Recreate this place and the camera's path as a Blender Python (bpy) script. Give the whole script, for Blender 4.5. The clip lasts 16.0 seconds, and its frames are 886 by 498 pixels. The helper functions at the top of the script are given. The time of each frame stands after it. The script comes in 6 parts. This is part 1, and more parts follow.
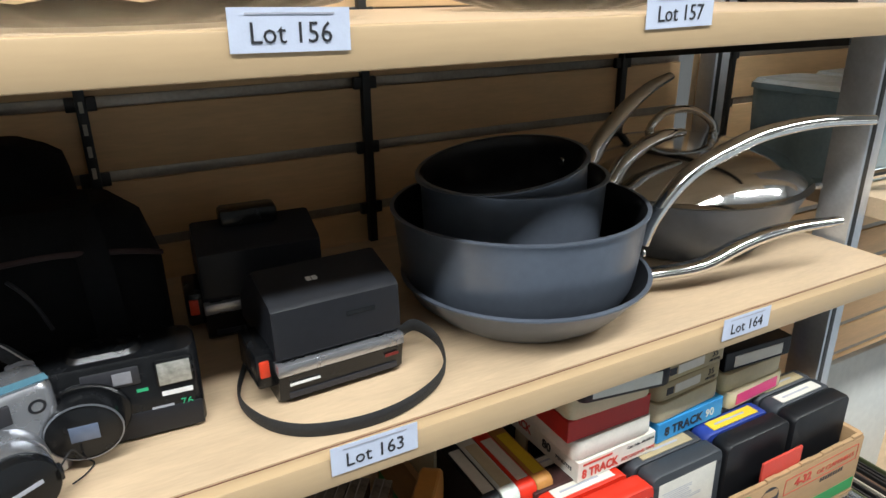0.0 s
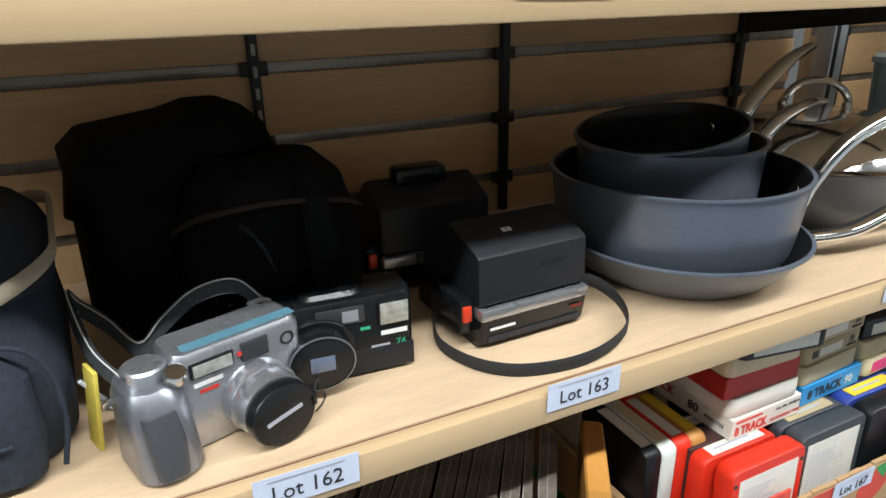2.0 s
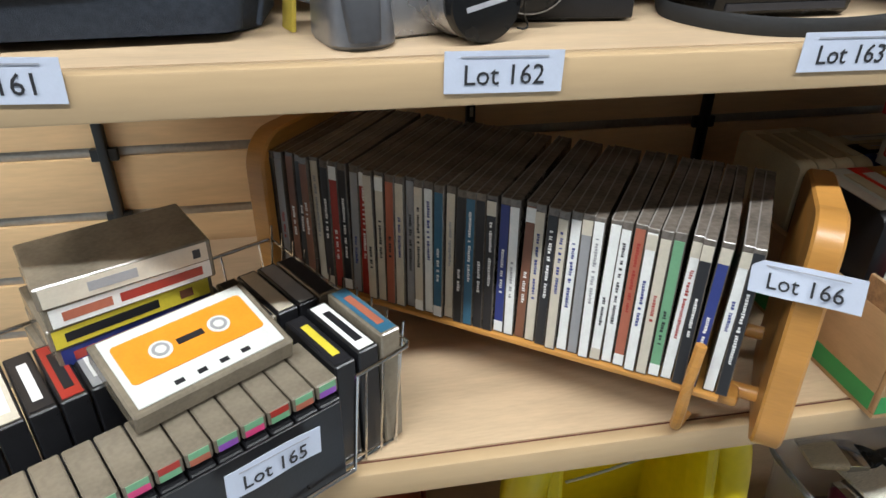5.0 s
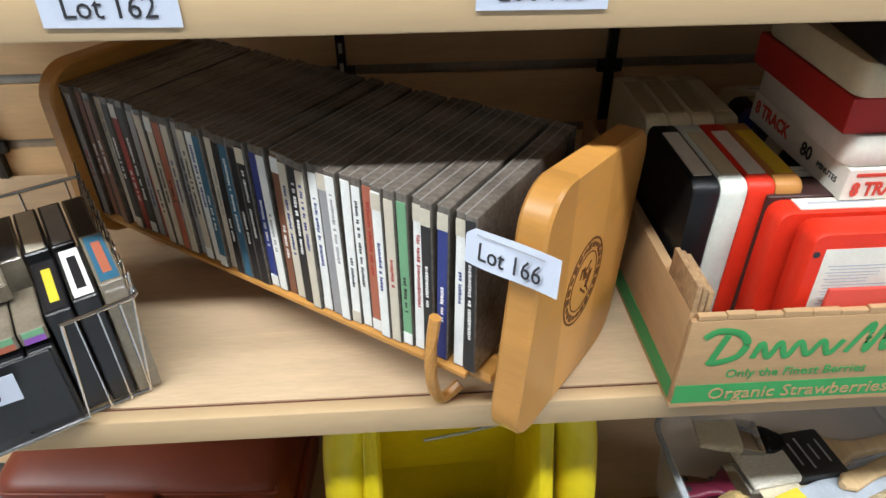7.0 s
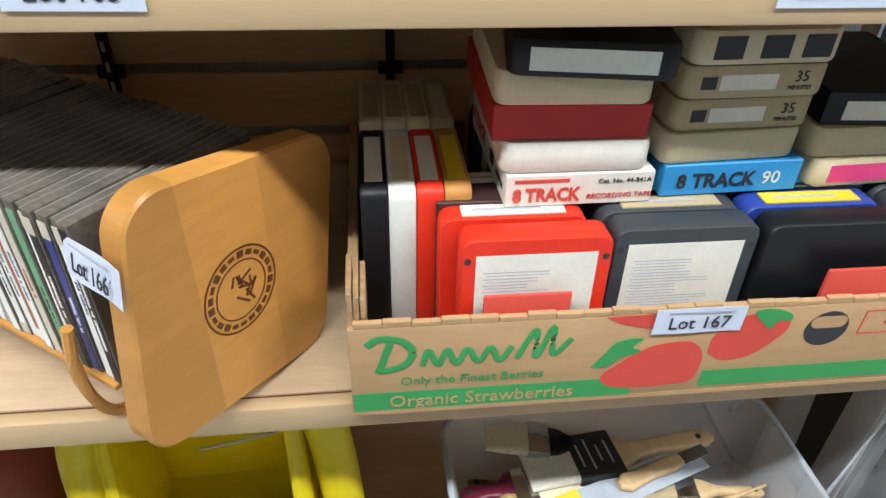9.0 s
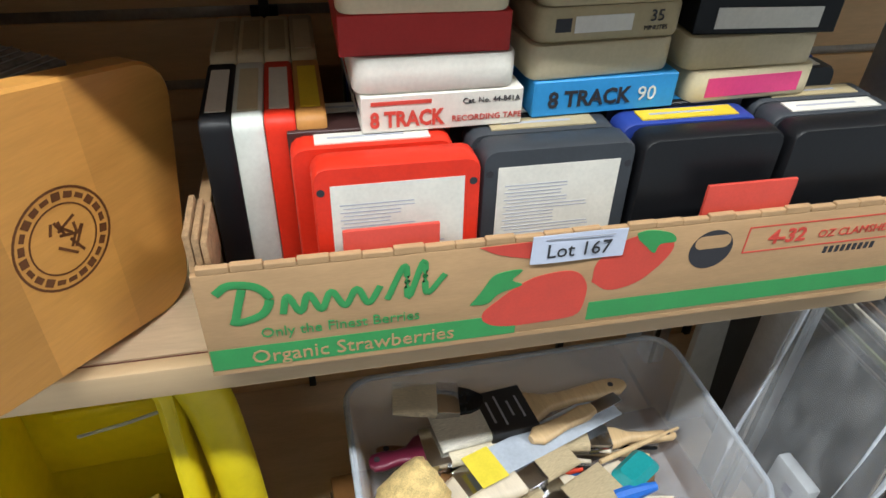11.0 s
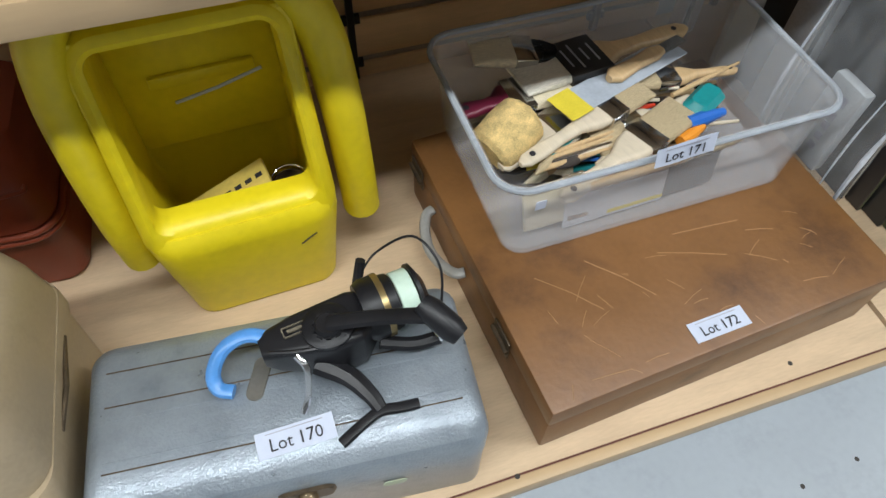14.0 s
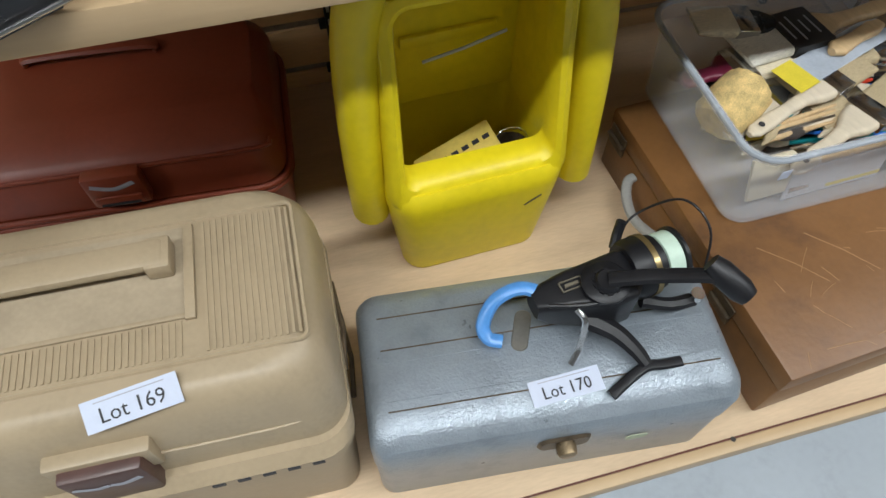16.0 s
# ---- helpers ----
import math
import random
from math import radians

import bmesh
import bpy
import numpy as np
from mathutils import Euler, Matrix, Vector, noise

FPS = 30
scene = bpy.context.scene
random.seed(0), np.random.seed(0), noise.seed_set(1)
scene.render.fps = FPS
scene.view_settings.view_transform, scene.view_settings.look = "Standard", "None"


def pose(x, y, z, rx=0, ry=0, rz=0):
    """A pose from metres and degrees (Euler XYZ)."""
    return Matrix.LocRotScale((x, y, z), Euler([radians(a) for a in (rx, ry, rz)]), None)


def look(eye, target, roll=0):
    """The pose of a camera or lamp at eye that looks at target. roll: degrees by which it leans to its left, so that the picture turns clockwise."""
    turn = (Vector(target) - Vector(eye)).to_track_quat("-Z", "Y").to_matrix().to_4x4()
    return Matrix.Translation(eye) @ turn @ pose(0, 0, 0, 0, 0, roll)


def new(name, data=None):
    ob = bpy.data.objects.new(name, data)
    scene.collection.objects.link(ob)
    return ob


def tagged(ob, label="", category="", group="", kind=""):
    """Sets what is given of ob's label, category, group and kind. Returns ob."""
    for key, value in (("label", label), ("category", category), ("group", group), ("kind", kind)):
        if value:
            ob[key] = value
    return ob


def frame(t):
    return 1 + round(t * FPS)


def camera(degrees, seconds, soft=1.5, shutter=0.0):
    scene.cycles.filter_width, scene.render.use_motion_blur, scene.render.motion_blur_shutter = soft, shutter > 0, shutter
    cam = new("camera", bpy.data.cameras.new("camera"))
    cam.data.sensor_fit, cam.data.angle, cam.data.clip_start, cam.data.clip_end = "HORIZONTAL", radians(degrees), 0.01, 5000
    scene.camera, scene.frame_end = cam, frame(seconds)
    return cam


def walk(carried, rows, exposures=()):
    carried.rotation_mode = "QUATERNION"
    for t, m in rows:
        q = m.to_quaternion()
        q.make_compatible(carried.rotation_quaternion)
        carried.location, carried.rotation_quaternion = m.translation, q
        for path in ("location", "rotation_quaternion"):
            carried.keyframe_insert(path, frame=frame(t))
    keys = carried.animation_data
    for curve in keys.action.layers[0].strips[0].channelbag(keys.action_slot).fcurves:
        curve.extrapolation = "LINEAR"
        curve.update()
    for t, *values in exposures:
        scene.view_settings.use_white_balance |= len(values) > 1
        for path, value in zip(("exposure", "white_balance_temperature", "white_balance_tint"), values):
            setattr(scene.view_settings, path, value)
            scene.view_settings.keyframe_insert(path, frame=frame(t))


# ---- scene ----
cam = camera(67.4, 16.0)
PATH = [
    (0, (-0.107, -0.363, 1.223), (0.774, 1.282, 0.504), -0.8),
    (0.5, (-0.152, -0.353, 1.217), (0.73, 1.285, 0.482), -0.9),
    (1, (-0.187, -0.341, 1.211), (0.692, 1.298, 0.477), -0.9),
    (1.5, (-0.215, -0.331, 1.207), (0.648, 1.317, 0.472), -1.0),
    (2, (-0.242, -0.33, 1.201), (0.57, 1.344, 0.468), -1.0),
    (2.5, (-0.255, -0.325, 1.187), (0.481, 1.379, 0.442), -0.9),
    (3, (-0.269, -0.337, 1.166), (0.373, 1.39, 0.387), -1.0),
    (3.5, (-0.291, -0.338, 1.121), (0.294, 1.395, 0.312), -0.3),
    (4, (-0.299, -0.34, 1.063), (0.207, 1.404, 0.224), -0.6),
    (4.2, (-0.31, -0.338, 1.041), (0.175, 1.4, 0.177), -0.2),
    (6.3, (-0.119, -0.355, 1.011), (-0.05, 1.28, -0.139), -0.7),
    (6.5, (-0.094, -0.348, 1.012), (-0.022, 1.287, -0.138), -0.8),
    (7, (-0.037, -0.333, 1.009), (0.052, 1.294, -0.151), -0.5),
    (7.5, (0.024, -0.333, 1.008), (0.142, 1.288, -0.158), 0.2),
    (8, (0.076, -0.334, 1.006), (0.221, 1.283, -0.163), 0.7),
    (8.5, (0.126, -0.336, 1.011), (0.297, 1.28, -0.155), 1.2),
    (9, (0.168, -0.339, 1.01), (0.366, 1.276, -0.152), 1.6),
    (9.2, (0.182, -0.34, 1.011), (0.388, 1.276, -0.15), 1.6),
    (11.3, (0.224, -0.336, 0.942), (0.603, 1.21, -0.27), 1.8),
    (11.5, (0.225, -0.342, 0.928), (0.606, 1.168, -0.327), 1.8),
    (12, (0.211, -0.365, 0.896), (0.602, 1.027, -0.485), 2.1),
    (12.5, (0.183, -0.386, 0.884), (0.576, 0.888, -0.607), 2.4),
    (13, (0.154, -0.405, 0.881), (0.556, 0.78, -0.679), 2.5),
    (13.5, (0.109, -0.406, 0.878), (0.514, 0.701, -0.738), 2.4),
    (14, (0.052, -0.402, 0.876), (0.444, 0.652, -0.777), 2.2),
    (14.5, (-0.005, -0.389, 0.878), (0.371, 0.637, -0.797), 1.9),
    (15, (-0.058, -0.375, 0.874), (0.31, 0.639, -0.81), 1.8),
    (15.5, (-0.103, -0.367, 0.873), (0.237, 0.644, -0.819), 1.3),
    (16, (-0.154, -0.364, 0.882), (0.132, 0.657, -0.814), 0.6),
]
walk(cam, [(t, look(eye, target, roll)) for t, eye, target, roll in PATH],
     exposures=[(0, 0.08), (2, 0.2), (2.6, 0.28), (3.1, 0.25), (3.6, 0.13), (4.2, -0.02), (6.5, 0.25), (9, 0.3), (11.5, 0.1), (12.5, 0.03), (14, -0.18), (16, -0.28)])
scene.view_settings.exposure = 0.0

# ---- world and light ----
world = bpy.data.worlds.new("world")
world.use_nodes = True
scene.world = world
world.node_tree.nodes["Background"].inputs[0].default_value = (0.9, 0.95, 1.0, 1)
world.node_tree.nodes["Background"].inputs[1].default_value = 0.004


def strip_light(x, y, z, lx, ly, watts):
    d = bpy.data.lights.new("tube_lamp", "AREA")
    d.shape, d.size, d.size_y, d.energy, d.color = "RECTANGLE", lx, ly, watts, (0.93, 0.98, 1.0)
    ob = new("tube_lamp", d)
    ob.matrix_world = pose(x, y, z)
    return ob


LAMPS = [(-0.35, -1.02, 3.05), (2.6, -1.02, 3.05), (-3.3, -1.02, 3.05)]
# second row is unseen, added as weak fill for fronts and shelf backs
LAMPS += [(x, -2.9, 3.05) for x in (-2.2, 0.6, 3.4)]
for lamp in LAMPS:
    strip_light(*lamp, 2.4, 0.16, 102 if lamp[1] > -2 else 5)


# ---- materials ----
def mat(name, color, rough=0.5, metal=0.0, var=0.12, scale=30.0, bump=0.05, spec=0.5, grain=None, var2=0.0, alpha=None):
    """Principled surface: base colour varied at two scales, fine bump. grain: stretch of the noise along x, y, z."""
    m = bpy.data.materials.new(name)
    m.use_nodes = True
    nt = m.node_tree
    p = nt.nodes["Principled BSDF"]
    p.inputs["Roughness"].default_value, p.inputs["Metallic"].default_value = rough, metal
    p.inputs["Specular IOR Level"].default_value = spec
    co = nt.nodes.new("ShaderNodeTexCoord")
    mp = nt.nodes.new("ShaderNodeMapping")
    nt.links.new(co.outputs["Object"], mp.inputs[0])
    if grain:
        mp.inputs["Scale"].default_value = grain
    n1 = nt.nodes.new("ShaderNodeTexNoise")
    n1.inputs["Scale"].default_value, n1.inputs["Detail"].default_value = scale, 6
    n2 = nt.nodes.new("ShaderNodeTexNoise")
    n2.inputs["Scale"].default_value, n2.inputs["Detail"].default_value = scale * 8, 4
    for n in (n1, n2):
        nt.links.new(mp.outputs[0], n.inputs["Vector"])
    mix = nt.nodes.new("ShaderNodeMath")
    mix.operation = "MULTIPLY_ADD"
    nt.links.new(n2.outputs[0], mix.inputs[0])
    mix.inputs[1].default_value = 0.5
    nt.links.new(n1.outputs[0], mix.inputs[2])
    ramp = nt.nodes.new("ShaderNodeValToRGB")
    ramp.color_ramp.elements[0].position, ramp.color_ramp.elements[1].position = 0.5, 1.0
    lo = [max(0, c * (1 - var)) for c in color]
    hi = [min(1, c * (1 + var)) for c in color]
    ramp.color_ramp.elements[0].color, ramp.color_ramp.elements[1].color = (*lo, 1), (*hi, 1)
    nt.links.new(mix.outputs[0], ramp.inputs[0])
    nt.links.new(ramp.outputs[0], p.inputs["Base Color"])
    rr = nt.nodes.new("ShaderNodeMapRange")
    rr.inputs["To Min"].default_value, rr.inputs["To Max"].default_value = max(0.02, rough - 0.08), min(1, rough + 0.1)
    nt.links.new(n1.outputs[0], rr.inputs[0])
    nt.links.new(rr.outputs[0], p.inputs["Roughness"])
    if bump:
        b = nt.nodes.new("ShaderNodeBump")
        b.inputs["Strength"].default_value, b.inputs["Distance"].default_value = bump, 0.002
        nt.links.new(n2.outputs[0], b.inputs["Height"])
        nt.links.new(b.outputs[0], p.inputs["Normal"])
    return m


def scuffed(name, color, dark, rough=0.5, scale=9.0, amount=0.5, bump=0.08, metal=0.0):
    """A worn surface: blotches and thin scratches of a second colour over the first."""
    m = mat(name, color, rough, metal, 0.1, scale * 2, bump)
    nt = m.node_tree
    p = nt.nodes["Principled BSDF"]
    old = p.inputs["Base Color"].links[0].from_socket
    co = nt.nodes.new("ShaderNodeTexCoord")
    n = nt.nodes.new("ShaderNodeTexNoise")
    n.inputs["Scale"].default_value, n.inputs["Detail"].default_value, n.inputs["Roughness"].default_value = scale, 10, 0.7
    nt.links.new(co.outputs["Object"], n.inputs["Vector"])
    r = nt.nodes.new("ShaderNodeValToRGB")
    r.color_ramp.elements[0].position, r.color_ramp.elements[1].position = 0.5, 0.72
    r.color_ramp.elements[0].color, r.color_ramp.elements[1].color = (0, 0, 0, 1), (amount, amount, amount, 1)
    nt.links.new(n.outputs[0], r.inputs[0])
    mx = nt.nodes.new("ShaderNodeMix")
    mx.data_type = "RGBA"
    nt.links.new(r.outputs[0], mx.inputs[0])
    nt.links.new(old, mx.inputs[6])
    mx.inputs[7].default_value = (*dark, 1)
    nt.links.new(mx.outputs[2], p.inputs["Base Color"])
    return m


MAPLE = mat("maple_laminate", (0.55, 0.405, 0.262), 0.42, 0, 0.11, 6, 0.03, grain=(1.5, 9, 9))
MAPLE_EDGE = mat("maple_edge_band", (0.49, 0.345, 0.195), 0.45, 0, 0.06, 5, 0.02, grain=(0.6, 6, 6))
SEAM = mat("red_brown_seam", (0.11, 0.035, 0.02), 0.6)
BACKBOARD = mat("tan_slat_board", (0.75, 0.50, 0.265), 0.5, 0, 0.1, 5, 0.03, grain=(1, 6, 8))
RAIL = mat("grey_aluminium_insert", (0.36, 0.325, 0.28), 0.35, 0.6, 0.2, 25, 0.05)
BLACK_METAL = mat("black_metal", (0.012, 0.012, 0.012), 0.4, 0.0, 0.3, 60)
CHROME = mat("chrome", (0.62, 0.62, 0.62), 0.16, 1.0, 0.08, 40, 0.02)
CONCRETE = scuffed("painted_concrete", (0.33, 0.365, 0.40), (0.26, 0.29, 0.315), 0.45, 6, 0.6)
# unseen room surfaces, kept grey so that less light bounces under the shelves
WALLPAINT = mat("dimmed_wall_paint", (0.25, 0.25, 0.245), 0.7, 0, 0.05, 8)
PAPER = mat("white_paper", (0.52, 0.565, 0.68), 0.7, 0, 0.03, 80)
INK = mat("black_ink", (0.02, 0.02, 0.025), 0.6)
TUBE = bpy.data.materials.new("lit_tube")
TUBE.use_nodes = True
TUBE.node_tree.nodes["Principled BSDF"].inputs["Emission Color"].default_value = (1, 0.97, 0.92, 1)
TUBE.node_tree.nodes["Principled BSDF"].inputs["Emission Strength"].default_value = 2.5


# ---- mesh helpers ----
def part(name, bm, material, parent=None, label="", smooth=True, angle=0.6):
    """Links a bmesh as one mesh object under a thing or a part."""
    bmesh.ops.recalc_face_normals(bm, faces=bm.faces)
    me = bpy.data.meshes.new(name)
    if smooth:
        for f in bm.faces:
            f.smooth = True
        for e in bm.edges:
            e.smooth = len(e.link_faces) == 2 and e.calc_face_angle(0) < angle
    bm.to_mesh(me)
    bm.free()
    me.materials.append(material)
    ob = new(name, me)
    if parent:
        ob.parent = parent
    if label:
        ob["label"] = label
    return ob


def thing(name, m, label, category, group="", kind=""):
    ob = new(name)
    ob.empty_display_size = 0.05
    ob.matrix_world = m
    return tagged(ob, label, category, group, kind)


def cube(sx, sy, sz, m=Matrix(), bevel=0.0, seg=2):
    """A box with its base's middle at the origin of m, bevelled."""
    bm = bmesh.new()
    bmesh.ops.create_cube(bm, size=1, matrix=Matrix.Translation((0, 0, sz / 2)) @ Matrix.Diagonal((sx, sy, sz, 1)))
    if bevel:
        bmesh.ops.bevel(bm, geom=bm.edges[:], offset=bevel, segments=seg, affect="EDGES", profile=0.5)
    bm.transform(m)
    return bm


def span(x0, x1, y0, y1, z0, z1, bevel=0.0, seg=2):
    return cube(x1 - x0, y1 - y0, z1 - z0, Matrix.Translation(((x0 + x1) / 2, (y0 + y1) / 2, z0)), bevel, seg)


def join(*bms):
    """Several bmeshes into the first."""
    out = bms[0]
    for b in bms[1:]:
        me = bpy.data.meshes.new("tmp")
        b.to_mesh(me)
        b.free()
        out.from_mesh(me)
        bpy.data.meshes.remove(me)
    return out


def rrect(w, d, r, n=5, cx=0.0, cy=0.0):
    """Points of a rounded rectangle, counter-clockwise."""
    r = min(r, w / 2 - 1e-5, d / 2 - 1e-5)
    pts = []
    for sx, sy, a0 in ((1, 1, 0), (-1, 1, 90), (-1, -1, 180), (1, -1, 270)):
        for i in range(n):
            a = radians(a0 + 90 * i / (n - 1))
            pts.append((cx + sx * (w / 2 - r) + r * math.cos(a), cy + sy * (d / 2 - r) + r * math.sin(a)))
    return pts


def loft(rings, cap0=True, cap1=True, closed=True):
    """Skin over rings of equally many 3D points."""
    bm = bmesh.new()
    vs = [[bm.verts.new(p) for p in ring] for ring in rings]
    n = len(vs[0])
    for a, b in zip(vs, vs[1:]):
        for i in range(n if closed else n - 1):
            j = (i + 1) % n
            bm.faces.new((a[i], a[j], b[j], b[i]))
    if cap0:
        bm.faces.new(vs[0][::-1])
    if cap1:
        bm.faces.new(vs[-1])
    return bm


def stack(sections, n=5):
    """Loft of rounded rectangles: rows of z, width, depth, radius and optional shift x, y."""
    return loft([[(x, y, s[0]) for x, y in rrect(s[1], s[2], s[3], n, *(s[4:6] if len(s) > 4 else (0, 0)))] for s in sections])


def lathe(profile, n=40, arc=360):
    """Turns rows of radius, z about z."""
    bm = bmesh.new()
    rings = []
    for r, z in profile:
        if r < 1e-6:
            rings.append([bm.verts.new((0, 0, z))])
        else:
            rings.append([bm.verts.new((r * math.cos(2 * math.pi * i / n), r * math.sin(2 * math.pi * i / n), z)) for i in range(n)])
    for a, b in zip(rings, rings[1:]):
        for i in range(n):
            j = (i + 1) % n
            f = [a[i % len(a)], a[j % len(a)], b[j % len(b)], b[i % len(b)]]
            f = list(dict.fromkeys(f))
            if len(f) > 2:
                bm.faces.new(f)
    return bm


def smooth_line(pts, n=6):
    """Catmull-Rom through points."""
    p = [Vector(q) for q in pts]
    p = [2 * p[0] - p[1]] + p + [2 * p[-1] - p[-2]]
    out = []
    for i in range(1, len(p) - 2):
        for k in range(n):
            t = k / n
            out.append(0.5 * ((2 * p[i]) + (p[i + 1] - p[i - 1]) * t + (2 * p[i - 1] - 5 * p[i] + 4 * p[i + 1] - p[i + 2]) * t * t + (3 * p[i] - p[i - 1] - 3 * p[i + 1] + p[i + 2]) * t ** 3))
    return out + [p[-2]]


def sweep(pts, w, h=None, n=8, up=(0, 0, 1), sizes=None):
    """A tube, or a flat band where h differs, along points. sizes: factor at each point."""
    h = w if h is None else h
    pts = [Vector(p) for p in pts]
    rings = []
    for i, p in enumerate(pts):
        d = (pts[min(i + 1, len(pts) - 1)] - pts[max(i - 1, 0)]).normalized()
        side = d.cross(Vector(up))
        side = side.normalized() if side.length > 1e-4 else d.orthogonal().normalized()
        top = side.cross(d).normalized()
        f = sizes[i] if sizes else 1
        rings.append([p + side * (w / 2 * f * math.cos(2 * math.pi * k / n)) + top * (h / 2 * f * math.sin(2 * math.pi * k / n)) for k in range(n)])
    return loft(rings)


def written(text, size, m, material, parent, name="lettering", thick=0.0002, bold=0.0, wide=1.0):
    """A line of lettering as a mesh part, its middle at m, lying in m's xy plane."""
    cu = bpy.data.curves.new(name, "FONT")
    cu.body, cu.size, cu.align_x, cu.align_y, cu.extrude, cu.offset, cu.resolution_u = text, size, "CENTER", "CENTER", thick, bold, 2
    ob = bpy.data.objects.new(name, cu)
    me = bpy.data.meshes.new_from_object(ob)
    bpy.data.objects.remove(ob)
    bpy.data.curves.remove(cu)
    me.transform(Matrix.Diagonal((wide, 1, 1, 1)))
    me.transform(m)
    me.materials.clear()
    me.materials.append(material)
    o = new(name, me)
    o.parent = parent
    return o


# ---- structure ----
def structure(name, bm, material, label, category):
    return tagged(part(name, bm, material), label, category, kind="structure")


structure("floor", span(-5, 5, -4.2, 2.5, -0.1, 0), CONCRETE, "grey painted concrete floor with small dark specks", "floor")
structure("ceiling", span(-5, 5, -4.2, 2.5, 3.2, 3.3), WALLPAINT, "plain ceiling out of view, greyed to cut bounced light", "ceiling")
structure("wall_south", span(-5, 5, -4.3, -4.2, 0, 3.2), WALLPAINT, "plain painted wall out of view, greyed to cut bounced light", "wall")
structure("wall_north", span(-5, 5, 2.5, 2.6, 0, 3.2), WALLPAINT, "plain painted wall out of view, greyed to cut bounced light", "wall")
structure("wall_west", span(-5.1, -5, -4.2, 2.5, 0, 3.2), WALLPAINT, "plain painted wall out of view, greyed to cut bounced light", "wall")
structure("wall_east", span(5, 5.1, -4.2, 2.5, 0, 3.2), WALLPAINT, "plain painted wall out of view, greyed to cut bounced light", "wall")
for x, y, z in LAMPS:
    lamp = thing("ceiling_light", pose(x, y, z), "white metal ceiling light with two lit tubes, back row added as fill", "lamp", "ceiling lights")
    part("housing", span(-1.25, 1.25, -0.17, 0.17, 0.03, 0.14, 0.01), WALLPAINT, lamp)
    for dy in (-0.08, 0.08):
        b = lathe([(0, -1.2), (0.016, -1.2), (0.016, 1.2), (0, 1.2)], 12)
        b.transform(pose(0, dy, 0.012, 0, 90, 0))
        part("tube", b, TUBE, lamp)

# ---- shelving ----
X0, X1 = -0.545, 0.685


def shelf_board(name, x0, x1, y0, y1, z0, z1, label):
    """A laminate board with a banded front edge and the red-brown seam behind it."""
    t = thing(name, pose(0, 0, 0), label, "shelf", "display shelves")
    part("board", span(x0, x1, y0 + 0.0145, y1, z0, z1), MAPLE, t)
    part("edge_band", span(x0, x1, y0, y0 + 0.0125, z0, z1, 0.0018), MAPLE_EDGE, t, "pale maple front edge")
    part("seam", span(x0, x1, y0 + 0.0125, y0 + 0.0145, z0 + 0.002, z1 - 0.0015), SEAM, t, "dark red-brown seam line")
    return t


TOPZ, UPZ, MIDZ, LOWZ = 1.207, 0.929, 0.628, 0.179
shelf_board("top_shelf", X0, X1, 0, 0.385, 1.182, TOPZ, "pale maple laminate top shelf holding clear glass plates")
shelf_board("upper_shelf", X0, X1, 0, 0.385, 0.904, UPZ, "pale maple laminate shelf holding cameras and pans")
shelf_board("middle_shelf", X0, X1, 0, 0.385, 0.602, MIDZ, "pale maple laminate shelf holding tapes and discs")
shelf_board("base_shelf", X0, X1, -0.262, 0.385, 0.15, LOWZ, "pale maple laminate base shelf close above the floor")

# ---- slatted back, standards, posts ----
def slat_back(name, x0, x1, y, z0, z1, label):
    t = thing(name, pose(0, 0, 0), label, "wall panel", kind="structure")
    step, z = 0.0767, 0.0
    levels = [0.052 + step * k for k in range(26)]
    lo = z0
    for lv in levels:
        if lv < z0 + 0.02 or lv > z1 - 0.01:
            continue
        part("slat", span(x0, x1, y, y + 0.018, lo, lv - 0.006, 0.0015), BACKBOARD, t)
        part("groove_insert", span(x0, x1, y + 0.004, y + 0.016, lv - 0.006, lv + 0.006, 0.001), RAIL, t, "grey metal groove insert")
        lo = lv + 0.006
    part("slat", span(x0, x1, y, y + 0.018, lo, z1, 0.0015), BACKBOARD, t)
    part("backing", span(x0, x1, y + 0.0185, y + 0.03, z0, z1), BACKBOARD, t)
    return levels


LEVELS = slat_back("wall_slat_panel", X0 - 0.6, X1 + 0.03, 0.39, 0.1, 1.95, "tan slatted display board with grey metal grooves")
slat_back("wall_slat_panel_2", X1 + 0.09, X1 + 1.3, 0.39, 0.1, 1.95, "tan slatted display board beyond the post")


def standard(x, z0, z1, silver=False):
    """A slotted upright strip that holds the brackets, with clips where it crosses the grooves."""
    t = thing("slotted_standard", pose(x, 0.385, 0), "narrow black slotted metal upright screwed to the board", "shelf upright", "slotted uprights")
    part("strip", span(-0.005, 0.005, -0.006, 0.005, z0, z1, 0.001), BLACK_METAL, t)
    lv = [v for v in LEVELS if z0 < v < z1]
    for v in lv:
        part("clip", span(-0.014, 0.014, -0.003, 0.0045, v - 0.007, v + 0.007, 0.001), BLACK_METAL, t)
    if silver:
        z = z0 + 0.03
        while z < z1 - 0.02:
            part("slot", span(-0.002, 0.002, -0.0068, -0.006, z, z + 0.011), SLOT, t, "pale slot showing through")
            z += 0.022


SLOT = mat("pale_slot", (0.55, 0.52, 0.46), 0.6)
for x, s in ((-0.512, False), (-0.107, True), (0.192, False), (0.592, False), (0.822, False)):
    standard(x, 0.12, 1.9, s)


